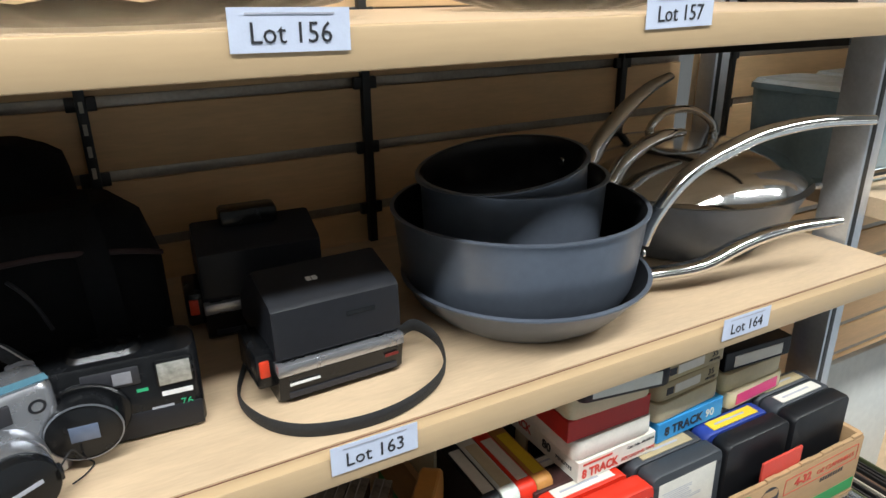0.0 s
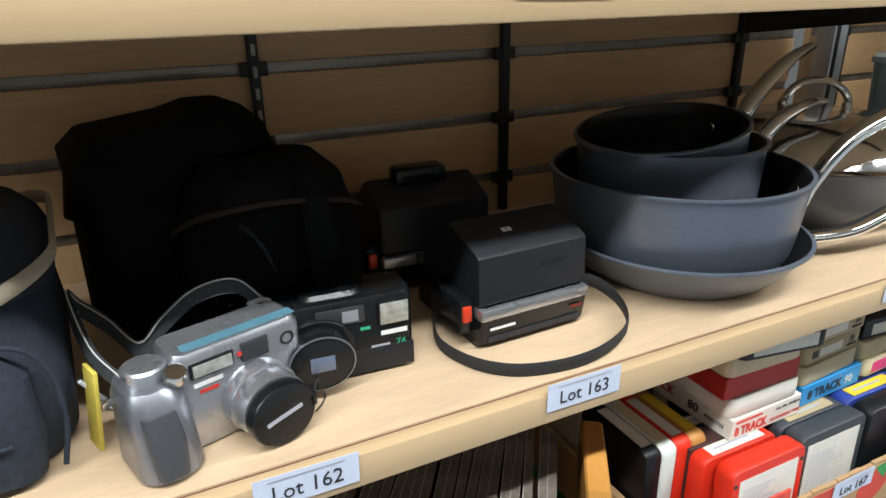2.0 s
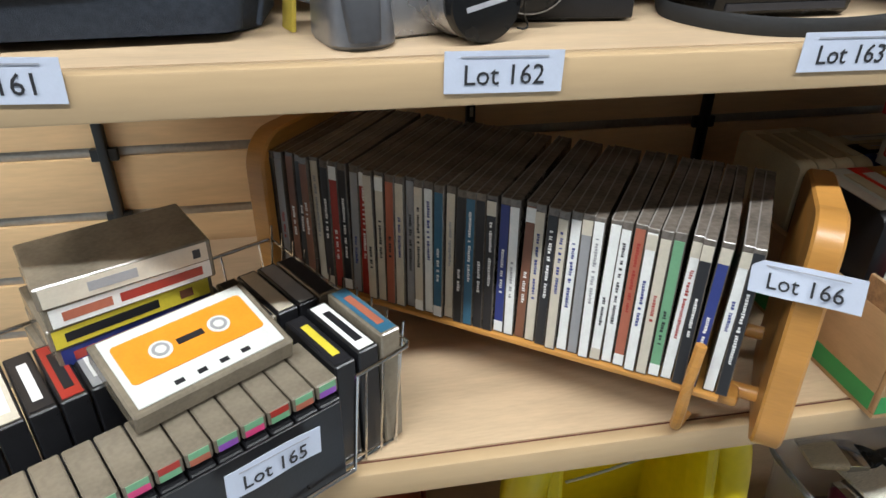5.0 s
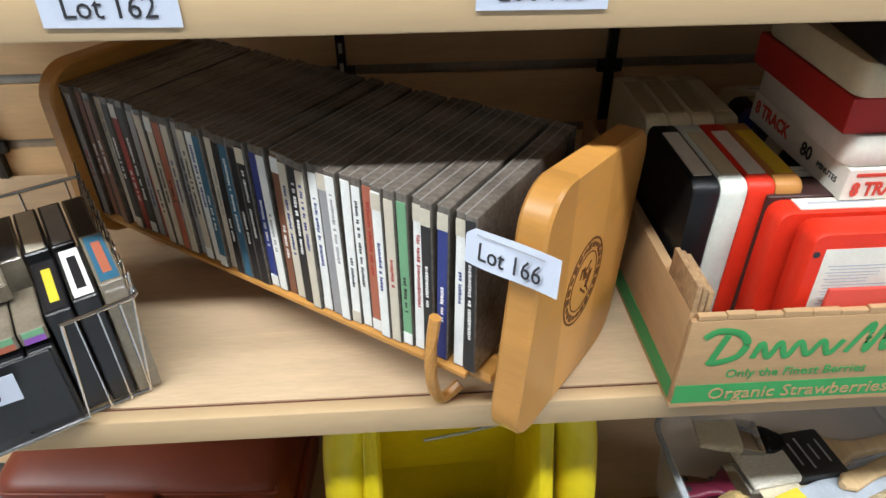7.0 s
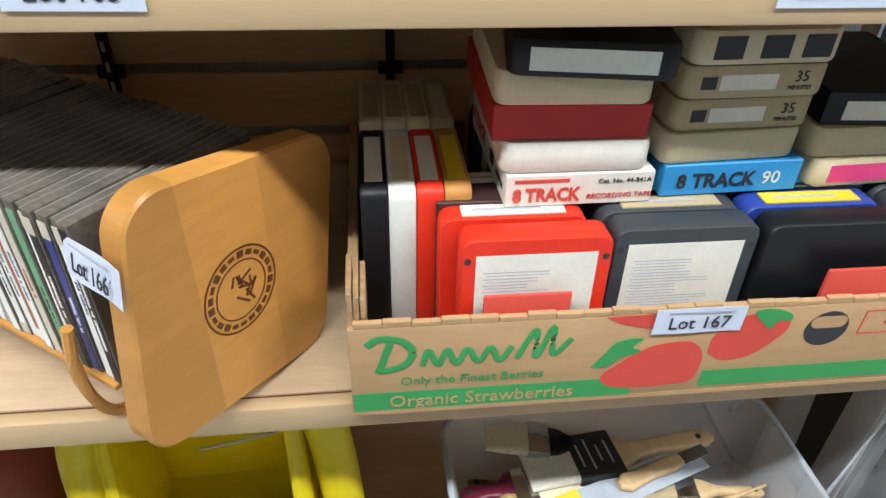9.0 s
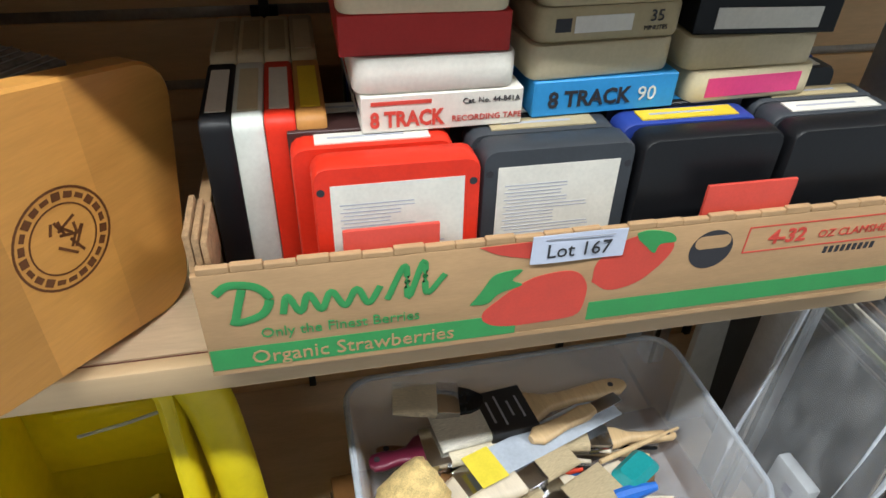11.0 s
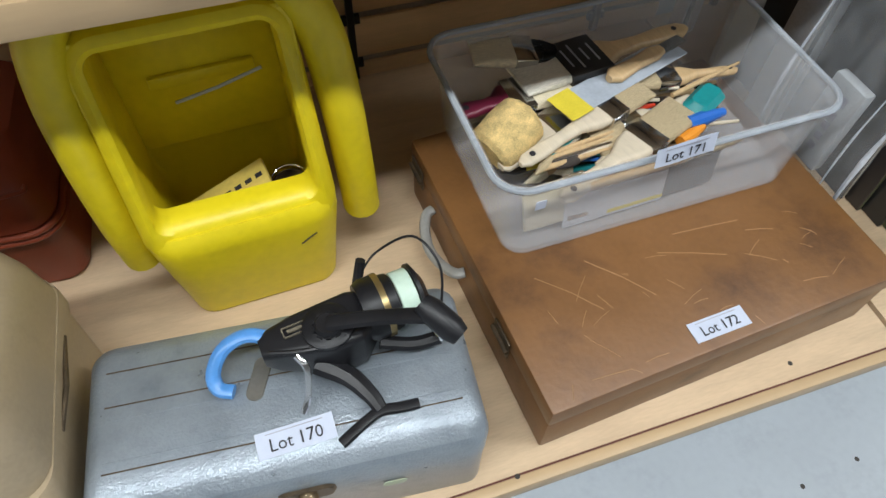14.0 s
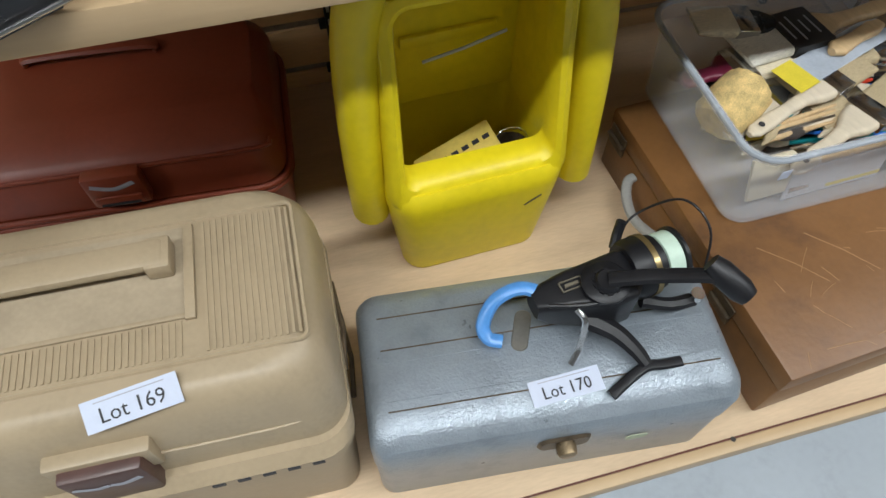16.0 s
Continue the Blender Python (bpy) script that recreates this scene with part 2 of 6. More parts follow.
def bracket(x, y1, z):
    """A tapering shelf bracket under a board."""
    rows = [(0.384, z - 0.002), (y1, z - 0.002), (y1, z - 0.014), (0.384, z - 0.05)]
    loft_b = loft([[(x - 0.0015, y, q) for y, q in rows], [(x + 0.0015, y, q) for y, q in rows]])
    t = thing("shelf_bracket", pose(0, 0, 0), "black steel shelf bracket under a board", "bracket", "shelf brackets")
    part("arm", loft_b, BLACK_METAL, t)


for z, y1 in ((1.182, 0.06), (0.904, 0.06), (0.602, 0.06)):
    for x in (-0.512, 0.592):
        bracket(x, y1, z)
structure("trim_kick_board", span(X0, X1, -0.16, -0.145, 0, 0.149), BLACK_METAL, "dark recessed kick board under the base shelf", "kick board")


POST_STEEL = mat("brushed_post_steel", (0.6, 0.63, 0.67), 0.34, 0.7, 0.1, 30, 0.04)


def steel_post(x, y, w, d, z1, label):
    t = thing("steel_post", pose(x, y, 0), label, "post", "chrome posts")
    part("tube", span(-w / 2, w / 2, -d / 2, d / 2, 0, z1, 0.002), POST_STEEL, t)
    part("dark_channel", span(-w / 2 + 0.004, -w / 2 + 0.012, -d / 2 - 0.0006, -d / 2 + 0.001, 0.01, z1 - 0.01), BLACK_METAL, t, "dark slot channel down the front")


steel_post(0.735, 0.345, 0.03, 0.03, 1.95, "bright chrome slotted post behind the shelves")
steel_post(0.708, 0.10, 0.03, 0.045, 1.95, "bright chrome slotted post at the shelf end")


# ---- lot labels ----
def lot_label(number, m, bend=0.0):
    """A paper lot label, its middle at m, lying in m's xy plane."""
    t = thing("lot_label", m, "white paper label printed Lot %s" % number, "label", "lot labels")
    w, h = 0.0655, 0.0225
    n = 8
    bm = loft([[(w * (k / n - 0.5), -h / 2, bend * math.sin(6 * k / n)), (w * (k / n - 0.5), h / 2, bend * math.cos(5 * k / n)),
                (w * (k / n - 0.5), h / 2, bend * math.cos(5 * k / n) + 0.0004), (w * (k / n - 0.5), -h / 2, bend * math.sin(6 * k / n) + 0.0004)] for k in range(n + 1)])
    part("paper", bm, PAPER, t)
    z = 0.0007 + abs(bend)
    written("Lot %s" % number, 0.0155, pose(0, -0.002, z), INK, t, "lot_number", wide=0.93)
    part("small_print", cube(0.048, 0.0009, 0.0002, pose(0, 0.0082, z)), GREY_INK, t, "line of tiny grey print")
    return t


GREY_INK = mat("grey_print", (0.36, 0.37, 0.42), 0.7)
for num, x, z, y, turn in (("156", -0.002, 1.206, -0.001, 1), ("157", 0.282, 1.209, -0.001, -1), ("161", -0.427, 0.928, -0.001, 2), ("162", -0.1765, 0.9225, -0.001, 1), ("163", 0.031, 0.926, -0.001, 0.5), ("164", 0.415, 0.925, -0.001, 0)):
    lot_label(num, pose(x, y, z, 90, turn, 0))

# ---- upper shelf: pans ----
ANODISED = mat("grey_anodised_aluminium", (0.122, 0.142, 0.178), 0.32, 0.45, 0.1, 14, 0.03)
NONSTICK = mat("black_nonstick", (0.012, 0.012, 0.013), 0.32, 0.0, 0.2, 60, 0.05)
STEEL = mat("polished_stainless_steel", (0.62, 0.61, 0.59), 0.09, 1.0, 0.04, 20, 0.004)


def pan(m, r, h, rb, handle, label, flare=1.0, deep=True):
    """A round pan on its base; handle: points from the rim outwards, in the pan's own axes."""
    t = thing("pan", m, label, "pan", "nested pans")
    wall = [(0, 0), (rb - 0.004, 0), (rb, 0.003)]
    for k in range(1, 7):
        f = k / 6
        wall.append((rb + (r - rb) * f ** flare, 0.003 + (h - 0.003) * f))
    lip = [(r + 0.003, h + 0.0005), (r + 0.003, h + 0.002), (r - 0.001, h + 0.0025)]
    part("body", lathe(wall + lip, 56), ANODISED, t)
    inner = [(r - 0.0015, h + 0.0022)] + [(max(0, q - 0.0028), z) for q, z in reversed(wall[3:])] + [(rb - 0.006, 0.004), (0, 0.004)]
    part("lining", lathe(inner, 56), NONSTICK, t, "black non-stick lining")
    if handle:
        line = smooth_line(handle, 6)
        n = len(line)
        wide = [0.55 + 0.75 * math.sin(math.pi * min(1, 0.12 + 0.85 * i / n)) ** 0.8 for i in range(n)]
        g = part("handle", sweep(line, 0.0165, 0.012, 12, sizes=wide), STEEL, t, "polished steel handle")
        ang = math.atan2(handle[0][1], handle[0][0])
        for dz in (-0.006, 0.006):
            b = lathe([(0, 0), (0.0045, 0), (0.004, 0.002), (0, 0.003)], 14)
            b.transform(Matrix.Translation(Vector(handle[0]) + Vector((0, 0, dz - 0.004))) @ pose(0, 0, 0, 0, 90, math.degrees(ang)))
            part("rivet", b, STEEL, g)
        b = lathe([(0, 0), (0.005, 0), (0.004, 0.0018), (0, 0.0025)], 14)
        b.transform(Matrix.Translation((math.cos(ang) * (r - 0.004), math.sin(ang) * (r - 0.004), h - 0.022)) @ pose(0, 0, 0, 0, -90, math.degrees(ang)))
        part("rivet", b, STEEL, g)
    return t


def radial(phi, rows):
    return [(r * math.cos(radians(phi)), r * math.sin(radians(phi)), z) for r, z in rows]


Z = UPZ
pan(pose(0.247, 0.130, Z + 0.0005), 0.118, 0.0415, 0.082, radial(-18, [(0.117, 0.018), (0.135, 0.021), (0.19, 0.0265), (0.24, 0.0485), (0.285, 0.0595), (0.345, 0.0645)]), "shallow grey anodised frying pan under the stack", 0.7)
pan(pose(0.252, 0.150, Z + 0.012), 0.1225, 0.0895, 0.106, radial(-34, [(0.1235, 0.05), (0.13, 0.074), (0.145, 0.103), (0.163, 0.125), (0.191, 0.144), (0.223, 0.160), (0.266, 0.170), (0.313, 0.172)]), "wide grey anodised pan with a long arched handle", 0.42)
pan(pose(0.257, 0.169, Z + 0.02), 0.0915, 0.106, 0.084, radial(0, [(0.093, 0.072), (0.112, 0.072), (0.13, 0.080), (0.147, 0.100), (0.174, 0.115), (0.207, 0.123), (0.232, 0.123)]), "grey anodised saucepan nested in the wide pan", 0.5)
pan(pose(0.256, 0.171, Z + 0.063, 1, -8.8, 0), 0.0825, 0.0755, 0.074, radial(6, [(0.0835, 0.035), (0.105, 0.036), (0.122, 0.043), (0.139, 0.0605), (0.18, 0.0845), (0.2165, 0.097), (0.252, 0.102)]), "small black-lined saucepan tilted on top of the stack", 0.5)

# covered skillet
t = thing("covered_pan", pose(0.535, 0.212, Z), "grey skillet under a domed polished steel lid", "pan")
part("body", lathe([(0, 0.0005), (0.1, 0.0005), (0.106, 0.004), (0.132, 0.035), (0.148, 0.074), (0.151, 0.078), (0.146, 0.0785), (0.128, 0.035), (0, 0.008)], 56), ANODISED, t)
lid = part("lid", lathe([(0.152, 0.079), (0.154, 0.0805), (0.15, 0.082), (0.146, 0.083), (0.139, 0.0915), (0.126, 0.103), (0.105, 0.1125), (0.075, 0.1195), (0.04, 0.1235), (0, 0.125)], 64), STEEL, t, "domed mirror-polished steel lid")
loop = smooth_line([(-0.03, 0.02, 0.118), (-0.034, 0.018, 0.138), (-0.018, 0.01, 0.156), (0.01, -0.006, 0.158), (0.032, -0.018, 0.14), (0.032, -0.02, 0.116)], 8)
part("loop_handle", sweep(loop, 0.012, 0.009, 10), STEEL, lid)
line = smooth_line(radial(-27, [(0.146, 0.062), (0.18, 0.062), (0.215, 0.066), (0.26, 0.076), (0.32, 0.08)]), 6)
part("handle", sweep(line, 0.022, 0.013, 12), STEEL, t)

# ---- upper shelf: cameras ----
BLACK_PLASTIC = mat("black_plastic", (0.0065, 0.007, 0.008), 0.24, 0, 0.25, 90, 0.06, 0.35)
GREY_BLACK = mat("charcoal_plastic", (0.0105, 0.0115, 0.015), 0.42, 0, 0.15, 120, 0.1, 0.35)
SILVER_PLASTIC = mat("silver_painted_plastic", (0.44, 0.45, 0.48), 0.27, 0.82, 0.04, 30, 0.02)
SILVER_DARK = mat("grey_silver_grip", (0.25, 0.26, 0.29), 0.3, 0.75, 0.08, 30, 0.03)
SILVER_PAD = mat("dark_grey_grip_pad", (0.06, 0.062, 0.07), 0.35, 0.2)
RED_PLASTIC = mat("red_plastic", (0.62, 0.045, 0.015), 0.35, 0, 0.06, 40)
GREEN_INK = mat("green_print", (0.02, 0.35, 0.16), 0.5)
WHITE_INK = mat("white_print", (0.75, 0.75, 0.75), 0.5)
DULL_RED = mat("dull_red_print", (0.16, 0.015, 0.012), 0.5)
RED_INK = mat("red_print", (0.55, 0.03, 0.02), 0.5)
BLUE_STRIP = mat("blue_top_reflection", (0.08, 0.19, 0.25), 0.3, 0, 0.1, 25)
LENS = mat("dark_lens_glass", (0.02, 0.022, 0.03), 0.05, 0, 0.1, 10, 0)
FLASH = mat("ribbed_flash_panel", (0.36, 0.36, 0.33), 0.12, 0.3, 0.35, 200, 0.3)
STRAP = mat("black_nylon_strap", (0.014, 0.015, 0.017), 0.7, 0, 0.3, 250, 0.3)


def front_disc(r, x, y, z, depth, n=32, inner=0.0):
    """A ring or disc that faces -y."""
    b = lathe([(inner, 0), (r, 0), (r, depth * 0.8), (r - min(0.001, r * 0.1), depth), (inner, depth)], n) if inner else lathe([(0, 0), (r, 0), (r, depth * 0.8), (r - min(0.001, r * 0.1), depth), (0, depth)], n)
    b.transform(pose(x, y, z, 90, 0, 0))
    return b


def side_loft(profile, x0, x1, bev=0.003):
    """A prism along x from a yz outline, its ends drawn in a little."""
    cy = sum(p[0] for p in profile) / len(profile)
    cz = sum(p[1] for p in profile) / len(profile)
    k = 0.97
    ring = lambda x, f: [(x, cy + (y - cy) * f, cz + (z - cz) * f) for y, z in profile]
    return loft([ring(x0, k), ring(x0 + bev, 1), ring(x1 - bev, 1), ring(x1, k)])


def instant_camera(m, label, full=True):
    t = thing("instant_camera", m, label, "camera", "instant cameras")
    # the folding box body, with a wedge-shaped top
    prof = [(0.004, 0.036), (0.0, 0.04), (0.002, 0.078), (0.006, 0.081), (0.05, 0.094), (0.062, 0.088), (0.098, 0.058), (0.1, 0.036)]
    part("body", side_loft(prof, -0.052, 0.052), GREY_BLACK, t)
    part("base", side_loft([(0.006, 0.0), (0.001, 0.004), (-0.003, 0.026), (0.0, 0.027), (0.1, 0.027), (0.112, 0.02), (0.112, 0.0)], -0.052, 0.052), BLACK_PLASTIC, t)
    part("waist", side_loft([(0.004, 0.0272), (0.004, 0.0358), (0.098, 0.0358), (0.098, 0.0272)], -0.051, 0.051), BLACK_PLASTIC, t)
    part("silver_stripe", span(-0.0525, 0.0525, -0.0035, 0.02, 0.0265, 0.0358, 0.001), SILVER_PLASTIC, t, "silver band across the front")
    part("film_slot", span(-0.045, 0.046, -0.0015, 0.004, 0.006, 0.0105), INK, t)
    part("shutter_arm", span(-0.066, -0.05, 0.008, 0.06, 0.014, 0.044, 0.003), BLACK_PLASTIC, t)
    part("shutter_button", span(-0.0635, -0.056, 0.0055, 0.012, 0.025, 0.0385, 0.001), RED_PLASTIC, t, "bright red shutter button")
    if full:
        part("maker_mark", cube(0.024, 0.0003, 0.0024, pose(-0.0325, -0.0028, 0.0172), 0), WHITE_INK, t)
        part("model_mark", cube(0.012, 0.0003, 0.0026, pose(0.041, -0.0032, 0.0185), 0), DULL_RED, t)
        part("badge", join(cube(0.004, 0.005, 0.0004, pose(-0.013, 0.028, 0.0877, 17)), cube(0.004, 0.005, 0.0004, pose(-0.0082, 0.028, 0.0877, 17))), WHITE_INK, t)
        part("embossing", cube(0.024, 0.0004, 0.0035, pose(0.018, 0.0007, 0.062, 0)), BLACK_PLASTIC, t)
    return t


instant_camera(pose(0.0385, 0.078, Z, 0, 0, 2), "black and silver folding instant camera with a red shutter button")
back_camera = instant_camera(pose(0.012, 0.205, Z, 0, 0, -4) @ Matrix.Diagonal((1.05, 1.0, 1.06, 1)), "older black instant camera standing in shade", False)
part("flash_bar", span(-0.028, 0.022, 0.03, 0.055, 0.09, 0.106, 0.004), BLACK_PLASTIC, back_camera)
t = thing("camera_strap", pose(0, 0, Z), "flat black nylon strap lying in a loop round the camera", "strap")
line = smooth_line([(-0.02, 0.15, 0.012), (-0.04, 0.1, 0.006), (-0.034, 0.06, 0.006), (-0.012, 0.033, 0.006), (0.023, 0.021, 0.006), (0.06, 0.021, 0.007), (0.096, 0.035, 0.008), (0.117, 0.055, 0.011), (0.126, 0.085, 0.016), (0.115, 0.105, 0.024), (0.1, 0.105, 0.02), (0.094, 0.098, 0.014)], 7)
part("band", sweep(line, 0.0022, 0.0115, 8), STRAP, t)

# compact film camera
t = thing("compact_camera", pose(-0.132, 0.086, Z, 0, 0, -4) @ Matrix.Diagonal((1, 1, 0.87, 1)), "black compact film camera with a round zoom lens", "camera")
bm = loft([[(x, y, z) for x, y in rrect(w, d, rr, 6, 0, 0.024)] for z, w, d, rr in ((0, 0.128, 0.04, 0.01), (0.002, 0.132, 0.044, 0.011), (0.068, 0.132, 0.045, 0.011), (0.073, 0.128, 0.04, 0.01))])
part("body", bm, BLACK_PLASTIC, t)
part("top_deck", stack([(0.0725, 0.05, 0.03, 0.01, 0.006, 0.026), (0.0765, 0.044, 0.024, 0.009, 0.006, 0.026)]), BLACK_PLASTIC, t)
barrel = part("lens_barrel", join(front_disc(0.0285, -0.01, 0.003, 0.034, 0.006, 40), front_disc(0.024, -0.01, -0.003, 0.034, 0.016, 40)), BLACK_PLASTIC, t)
part("ring", front_disc(0.0238, -0.01, -0.0185, 0.034, 0.0012, 40, 0.0228), SILVER_DARK, barrel, "thin bright ring")
part("cover", front_disc(0.0214, -0.01, -0.0188, 0.034, 0.0008, 40), BLACK_PLASTIC, barrel)
part("lens_window", cube(0.0175, 0.0008, 0.013, pose(-0.01, -0.0198, 0.0275), 0.0002), mat("blue_grey_lens_window", (0.12, 0.15, 0.22), 0.12, 0.1), barrel, "blue-grey glass window")
fl = part("flash", cube(0.025, 0.0035, 0.0235, pose(0.049, 0.0015, 0.045), 0.002), BLACK_PLASTIC, t)
part("flash_panel", cube(0.0215, 0.001, 0.0195, pose(0.049, -0.0006, 0.047), 0.0003), FLASH, fl, "clear ribbed flash panel")
part("viewfinder", cube(0.036, 0.003, 0.016, pose(0.009, 0.002, 0.052), 0.001), INK, t)
part("finder_window", cube(0.012, 0.001, 0.010, pose(0.016, 0.0002, 0.055), 0), mat("grey_finder_glass", (0.22, 0.22, 0.24), 0.1), t)
part("lower_panel", cube(0.072, 0.002, 0.0225, pose(0.028, 0.0015, 0.003), 0.001), GREY_BLACK, t)
part("maker_mark", cube(0.0205, 0.0003, 0.0042, pose(0.049, 0.0016, 0.0355)), WHITE_INK, t)
written("76", 0.0085, pose(0.054, 0.0012, 0.0265, 90), GREEN_INK, t, "model_number")
part("model_mark", cube(0.0145, 0.0003, 0.002, pose(0.038, 0.0012, 0.0255)), GREY_INK, t)
part("green_mark", cube(0.0075, 0.0003, 0.0028, pose(0.027, 0.0014, 0.044)), GREEN_INK, t)
b = lathe([(0, 0), (0.009, 0), (0.0085, 0.003), (0, 0.0035)], 24)
b.transform(pose(-0.044, 0.022, 0.0735) @ Matrix.Diagonal((1, 0.7, 1, 1)))
part("shutter_button", b, PAPER, t, "white oval shutter button")

# digital camera
t = thing("digital_camera", pose(-0.203, 0.058, Z, 0, 0, 17) @ Matrix.Diagonal((1, 1, 0.95, 1)), "silver digital camera with a black lens cap", "camera")
part("body", loft([[(x, y, z) for x, y in rrect(w, d, 0.008, 5, 0.008, 0.022)] for z, w, d in ((0, 0.086, 0.036), (0.002, 0.09, 0.04), (0.066, 0.088, 0.04), (0.071, 0.084, 0.034))]), SILVER_PLASTIC, t)
# blue reflection along the top edge, modelled as a thin coloured strip
part("top_reflection", cube(0.078, 0.009, 0.0006, pose(0.012, 0.0125, 0.0712)), BLUE_STRIP, t, "pale blue reflection on top, put in as a coloured strip")
grip = part("grip", loft([[(x, y, z) for x, y in rrect(w, d, 0.016, 6, -0.049, cy)] for z, w, d, cy in ((0, 0.036, 0.056, 0.012), (0.003, 0.039, 0.06, 0.011), (0.03, 0.037, 0.056, 0.013), (0.05, 0.036, 0.05, 0.016), (0.058, 0.032, 0.042, 0.018))]), SILVER_DARK, t, "darker grey moulded hand grip")
part("rubber_pad", loft([[(x, y, z) for x, y in rrect(w, 0.01, 0.004, 4, -0.052, cy)] for z, w, cy in ((0.006, 0.018, -0.0165), (0.03, 0.022, -0.0125), (0.046, 0.02, -0.0065))]), SILVER_PAD, grip, "dark grey moulded pad")
b = lathe([(0, 0), (0.0135, 0), (0.0135, 0.009), (0.012, 0.0105), (0, 0.0105)], 28)
b.transform(pose(-0.048, 0.018, 0.0575))
part("mode_dial", b, SILVER_PLASTIC, t)
b = lathe([(0, 0), (0.007, 0), (0.007, 0.005), (0.006, 0.007), (0, 0.007)], 24)
b.transform(pose(-0.036, 0.002, 0.0595, 25, 0, 0))
part("shutter_button", b, STEEL, t)
barrel = part("lens_barrel", join(front_disc(0.025, 0.014, 0.002, 0.0255, 0.012, 44), front_disc(0.0235, 0.014, -0.010, 0.025, 0.014, 44)), SILVER_PLASTIC, t)
cap = part("lens_cap", join(front_disc(0.0228, 0.015, -0.0245, 0.0235, 0.008, 44), cube(0.006, 0.007, 0.01, pose(0.036, -0.029, 0.02), 0.001)), BLACK_PLASTIC, t, "black round lens cap")
part("maker_mark", cube(0.026, 0.0003, 0.003, pose(0.015, -0.0327, 0.022, 0, -12)), GREY_INK, cap)
fw = part("flash", cube(0.029, 0.003, 0.0115, pose(-0.013, 0.0015, 0.0535), 0.001), BLACK_PLASTIC, t)
part("flash_panel", cube(0.0255, 0.001, 0.0085, pose(-0.013, -0.0002, 0.055), 0.0002), FLASH, fw)
part("finder", cube(0.019, 0.003, 0.014, pose(0.016, 0.0012, 0.0525), 0.001), INK, t)
part("red_lamp", cube(0.0032, 0.001, 0.0032, pose(0.0055, 0.0008, 0.058)), RED_INK, t)
part("badge", front_disc(0.0052, 0.040, 0.0022, 0.0575, 0.0006, 20, 0.0035), GREY_BLACK, t)
part("maker_mark", cube(0.019, 0.0003, 0.0032, pose(-0.0165, 0.0019, 0.0465)), WHITE_INK, t)
part("model_mark", cube(0.0125, 0.0003, 0.0028, pose(-0.0165, 0.0019, 0.0412)), RED_INK, t)
part("strap_lug", sweep(smooth_line([(-0.067, 0.02, 0.05), (-0.072, 0.016, 0.053), (-0.073, 0.02, 0.047), (-0.067, 0.024, 0.046)], 5), 0.003), STEEL, t)
cord = smooth_line([(0.039, -0.028, 0.028), (0.048, -0.02, 0.03), (0.056, -0.008, 0.012), (0.062, -0.004, 0.002), (0.054, -0.012, 0.002), (0.044, -0.02, 0.005)], 6)
part("cap_cord", sweep(cord, 0.0012), STRAP, t, "thin black cord of the lens cap")

# neck strap with pale edging
WEBBING = mat("grey_woven_webbing", (0.035, 0.04, 0.045), 0.8, 0, 0.4, 300, 0.4)
WEB_EDGE = mat("white_webbing_edge", (0.5, 0.5, 0.48), 0.7)
t = thing("neck_strap", pose(0, 0, Z), "grey woven neck strap with white edges in a loop", "strap")
line = smooth_line([(-0.268, 0.07, 0.05), (-0.283, 0.10, 0.06), (-0.292, 0.135, 0.085), (-0.287, 0.15, 0.07), (-0.272, 0.14, 0.058), (-0.255, 0.11, 0.05), (-0.238, 0.108, 0.066), (-0.215, 0.112, 0.08), (-0.188, 0.116, 0.08), (-0.17, 0.118, 0.06)], 7)
part("band", sweep(line, 0.0012, 0.0105, 8, up=(0.2, 0.5, 1)), WEBBING, t)
for s in (-0.0052, 0.0052):
    part("edge_stitch", sweep([p + Vector((0, -0.0008, s)) for p in line], 0.0012, 0.0012, 6), WEB_EDGE, t)

# ---- upper shelf: bags ----
NAVY_NYLON = mat("navy_grey_nylon", (0.026, 0.033, 0.047), 0.7, 0, 0.25, 180, 0.35, 0.2)
BLACK_NYLON = mat("black_nylon", (0.0055, 0.0058, 0.0065), 0.8, 0, 0.3, 180, 0.35, 0.1)
TAN_TAPE = mat("tan_binding", (0.30, 0.25, 0.18), 0.8, 0, 0.15, 220, 0.3)


def soft(sections, wob=0.003, seed=1, n=8):
    """A sagging cloth body: stacked rounded rectangles pushed in and out by noise."""
    bm = stack(sections, n)
    for v in bm.verts:
        v.co += Vector((noise.noise(v.co * 18 + Vector((seed, 0, 0))), noise.noise(v.co * 18 + Vector((0, seed, 0))), 0)) * wob
    return bm


t = thing("camera_bag", pose(-0.425, 0.165, Z, 0, 0, 4), "grey-black padded camera bag with tan-edged flap", "bag")
part("body", soft([(0.001, 0.23, 0.185, 0.03), (0.01, 0.245, 0.2, 0.04), (0.05, 0.252, 0.2, 0.045), (0.1, 0.247, 0.195, 0.05), (0.13, 0.225, 0.175, 0.06), (0.14, 0.17, 0.13, 0.05)]), NAVY_NYLON, t)
b = soft([(0.088, 0.256, 0.208, 0.05), (0.112, 0.25, 0.202, 0.055), (0.14, 0.226, 0.174, 0.06), (0.156, 0.175, 0.122, 0.05), (0.163, 0.1, 0.06, 0.03)])
for v in b.verts:
    v.co.z += 0.31 * v.co.x * max(0.0, min(1.0, (0.145 - v.co.z) / 0.057)) if v.co.x < 0.08 else 0.025 * max(0.0, min(1.0, (0.145 - v.co.z) / 0.057))
part("flap", b, NAVY_NYLON, t, "rounded flap lid")
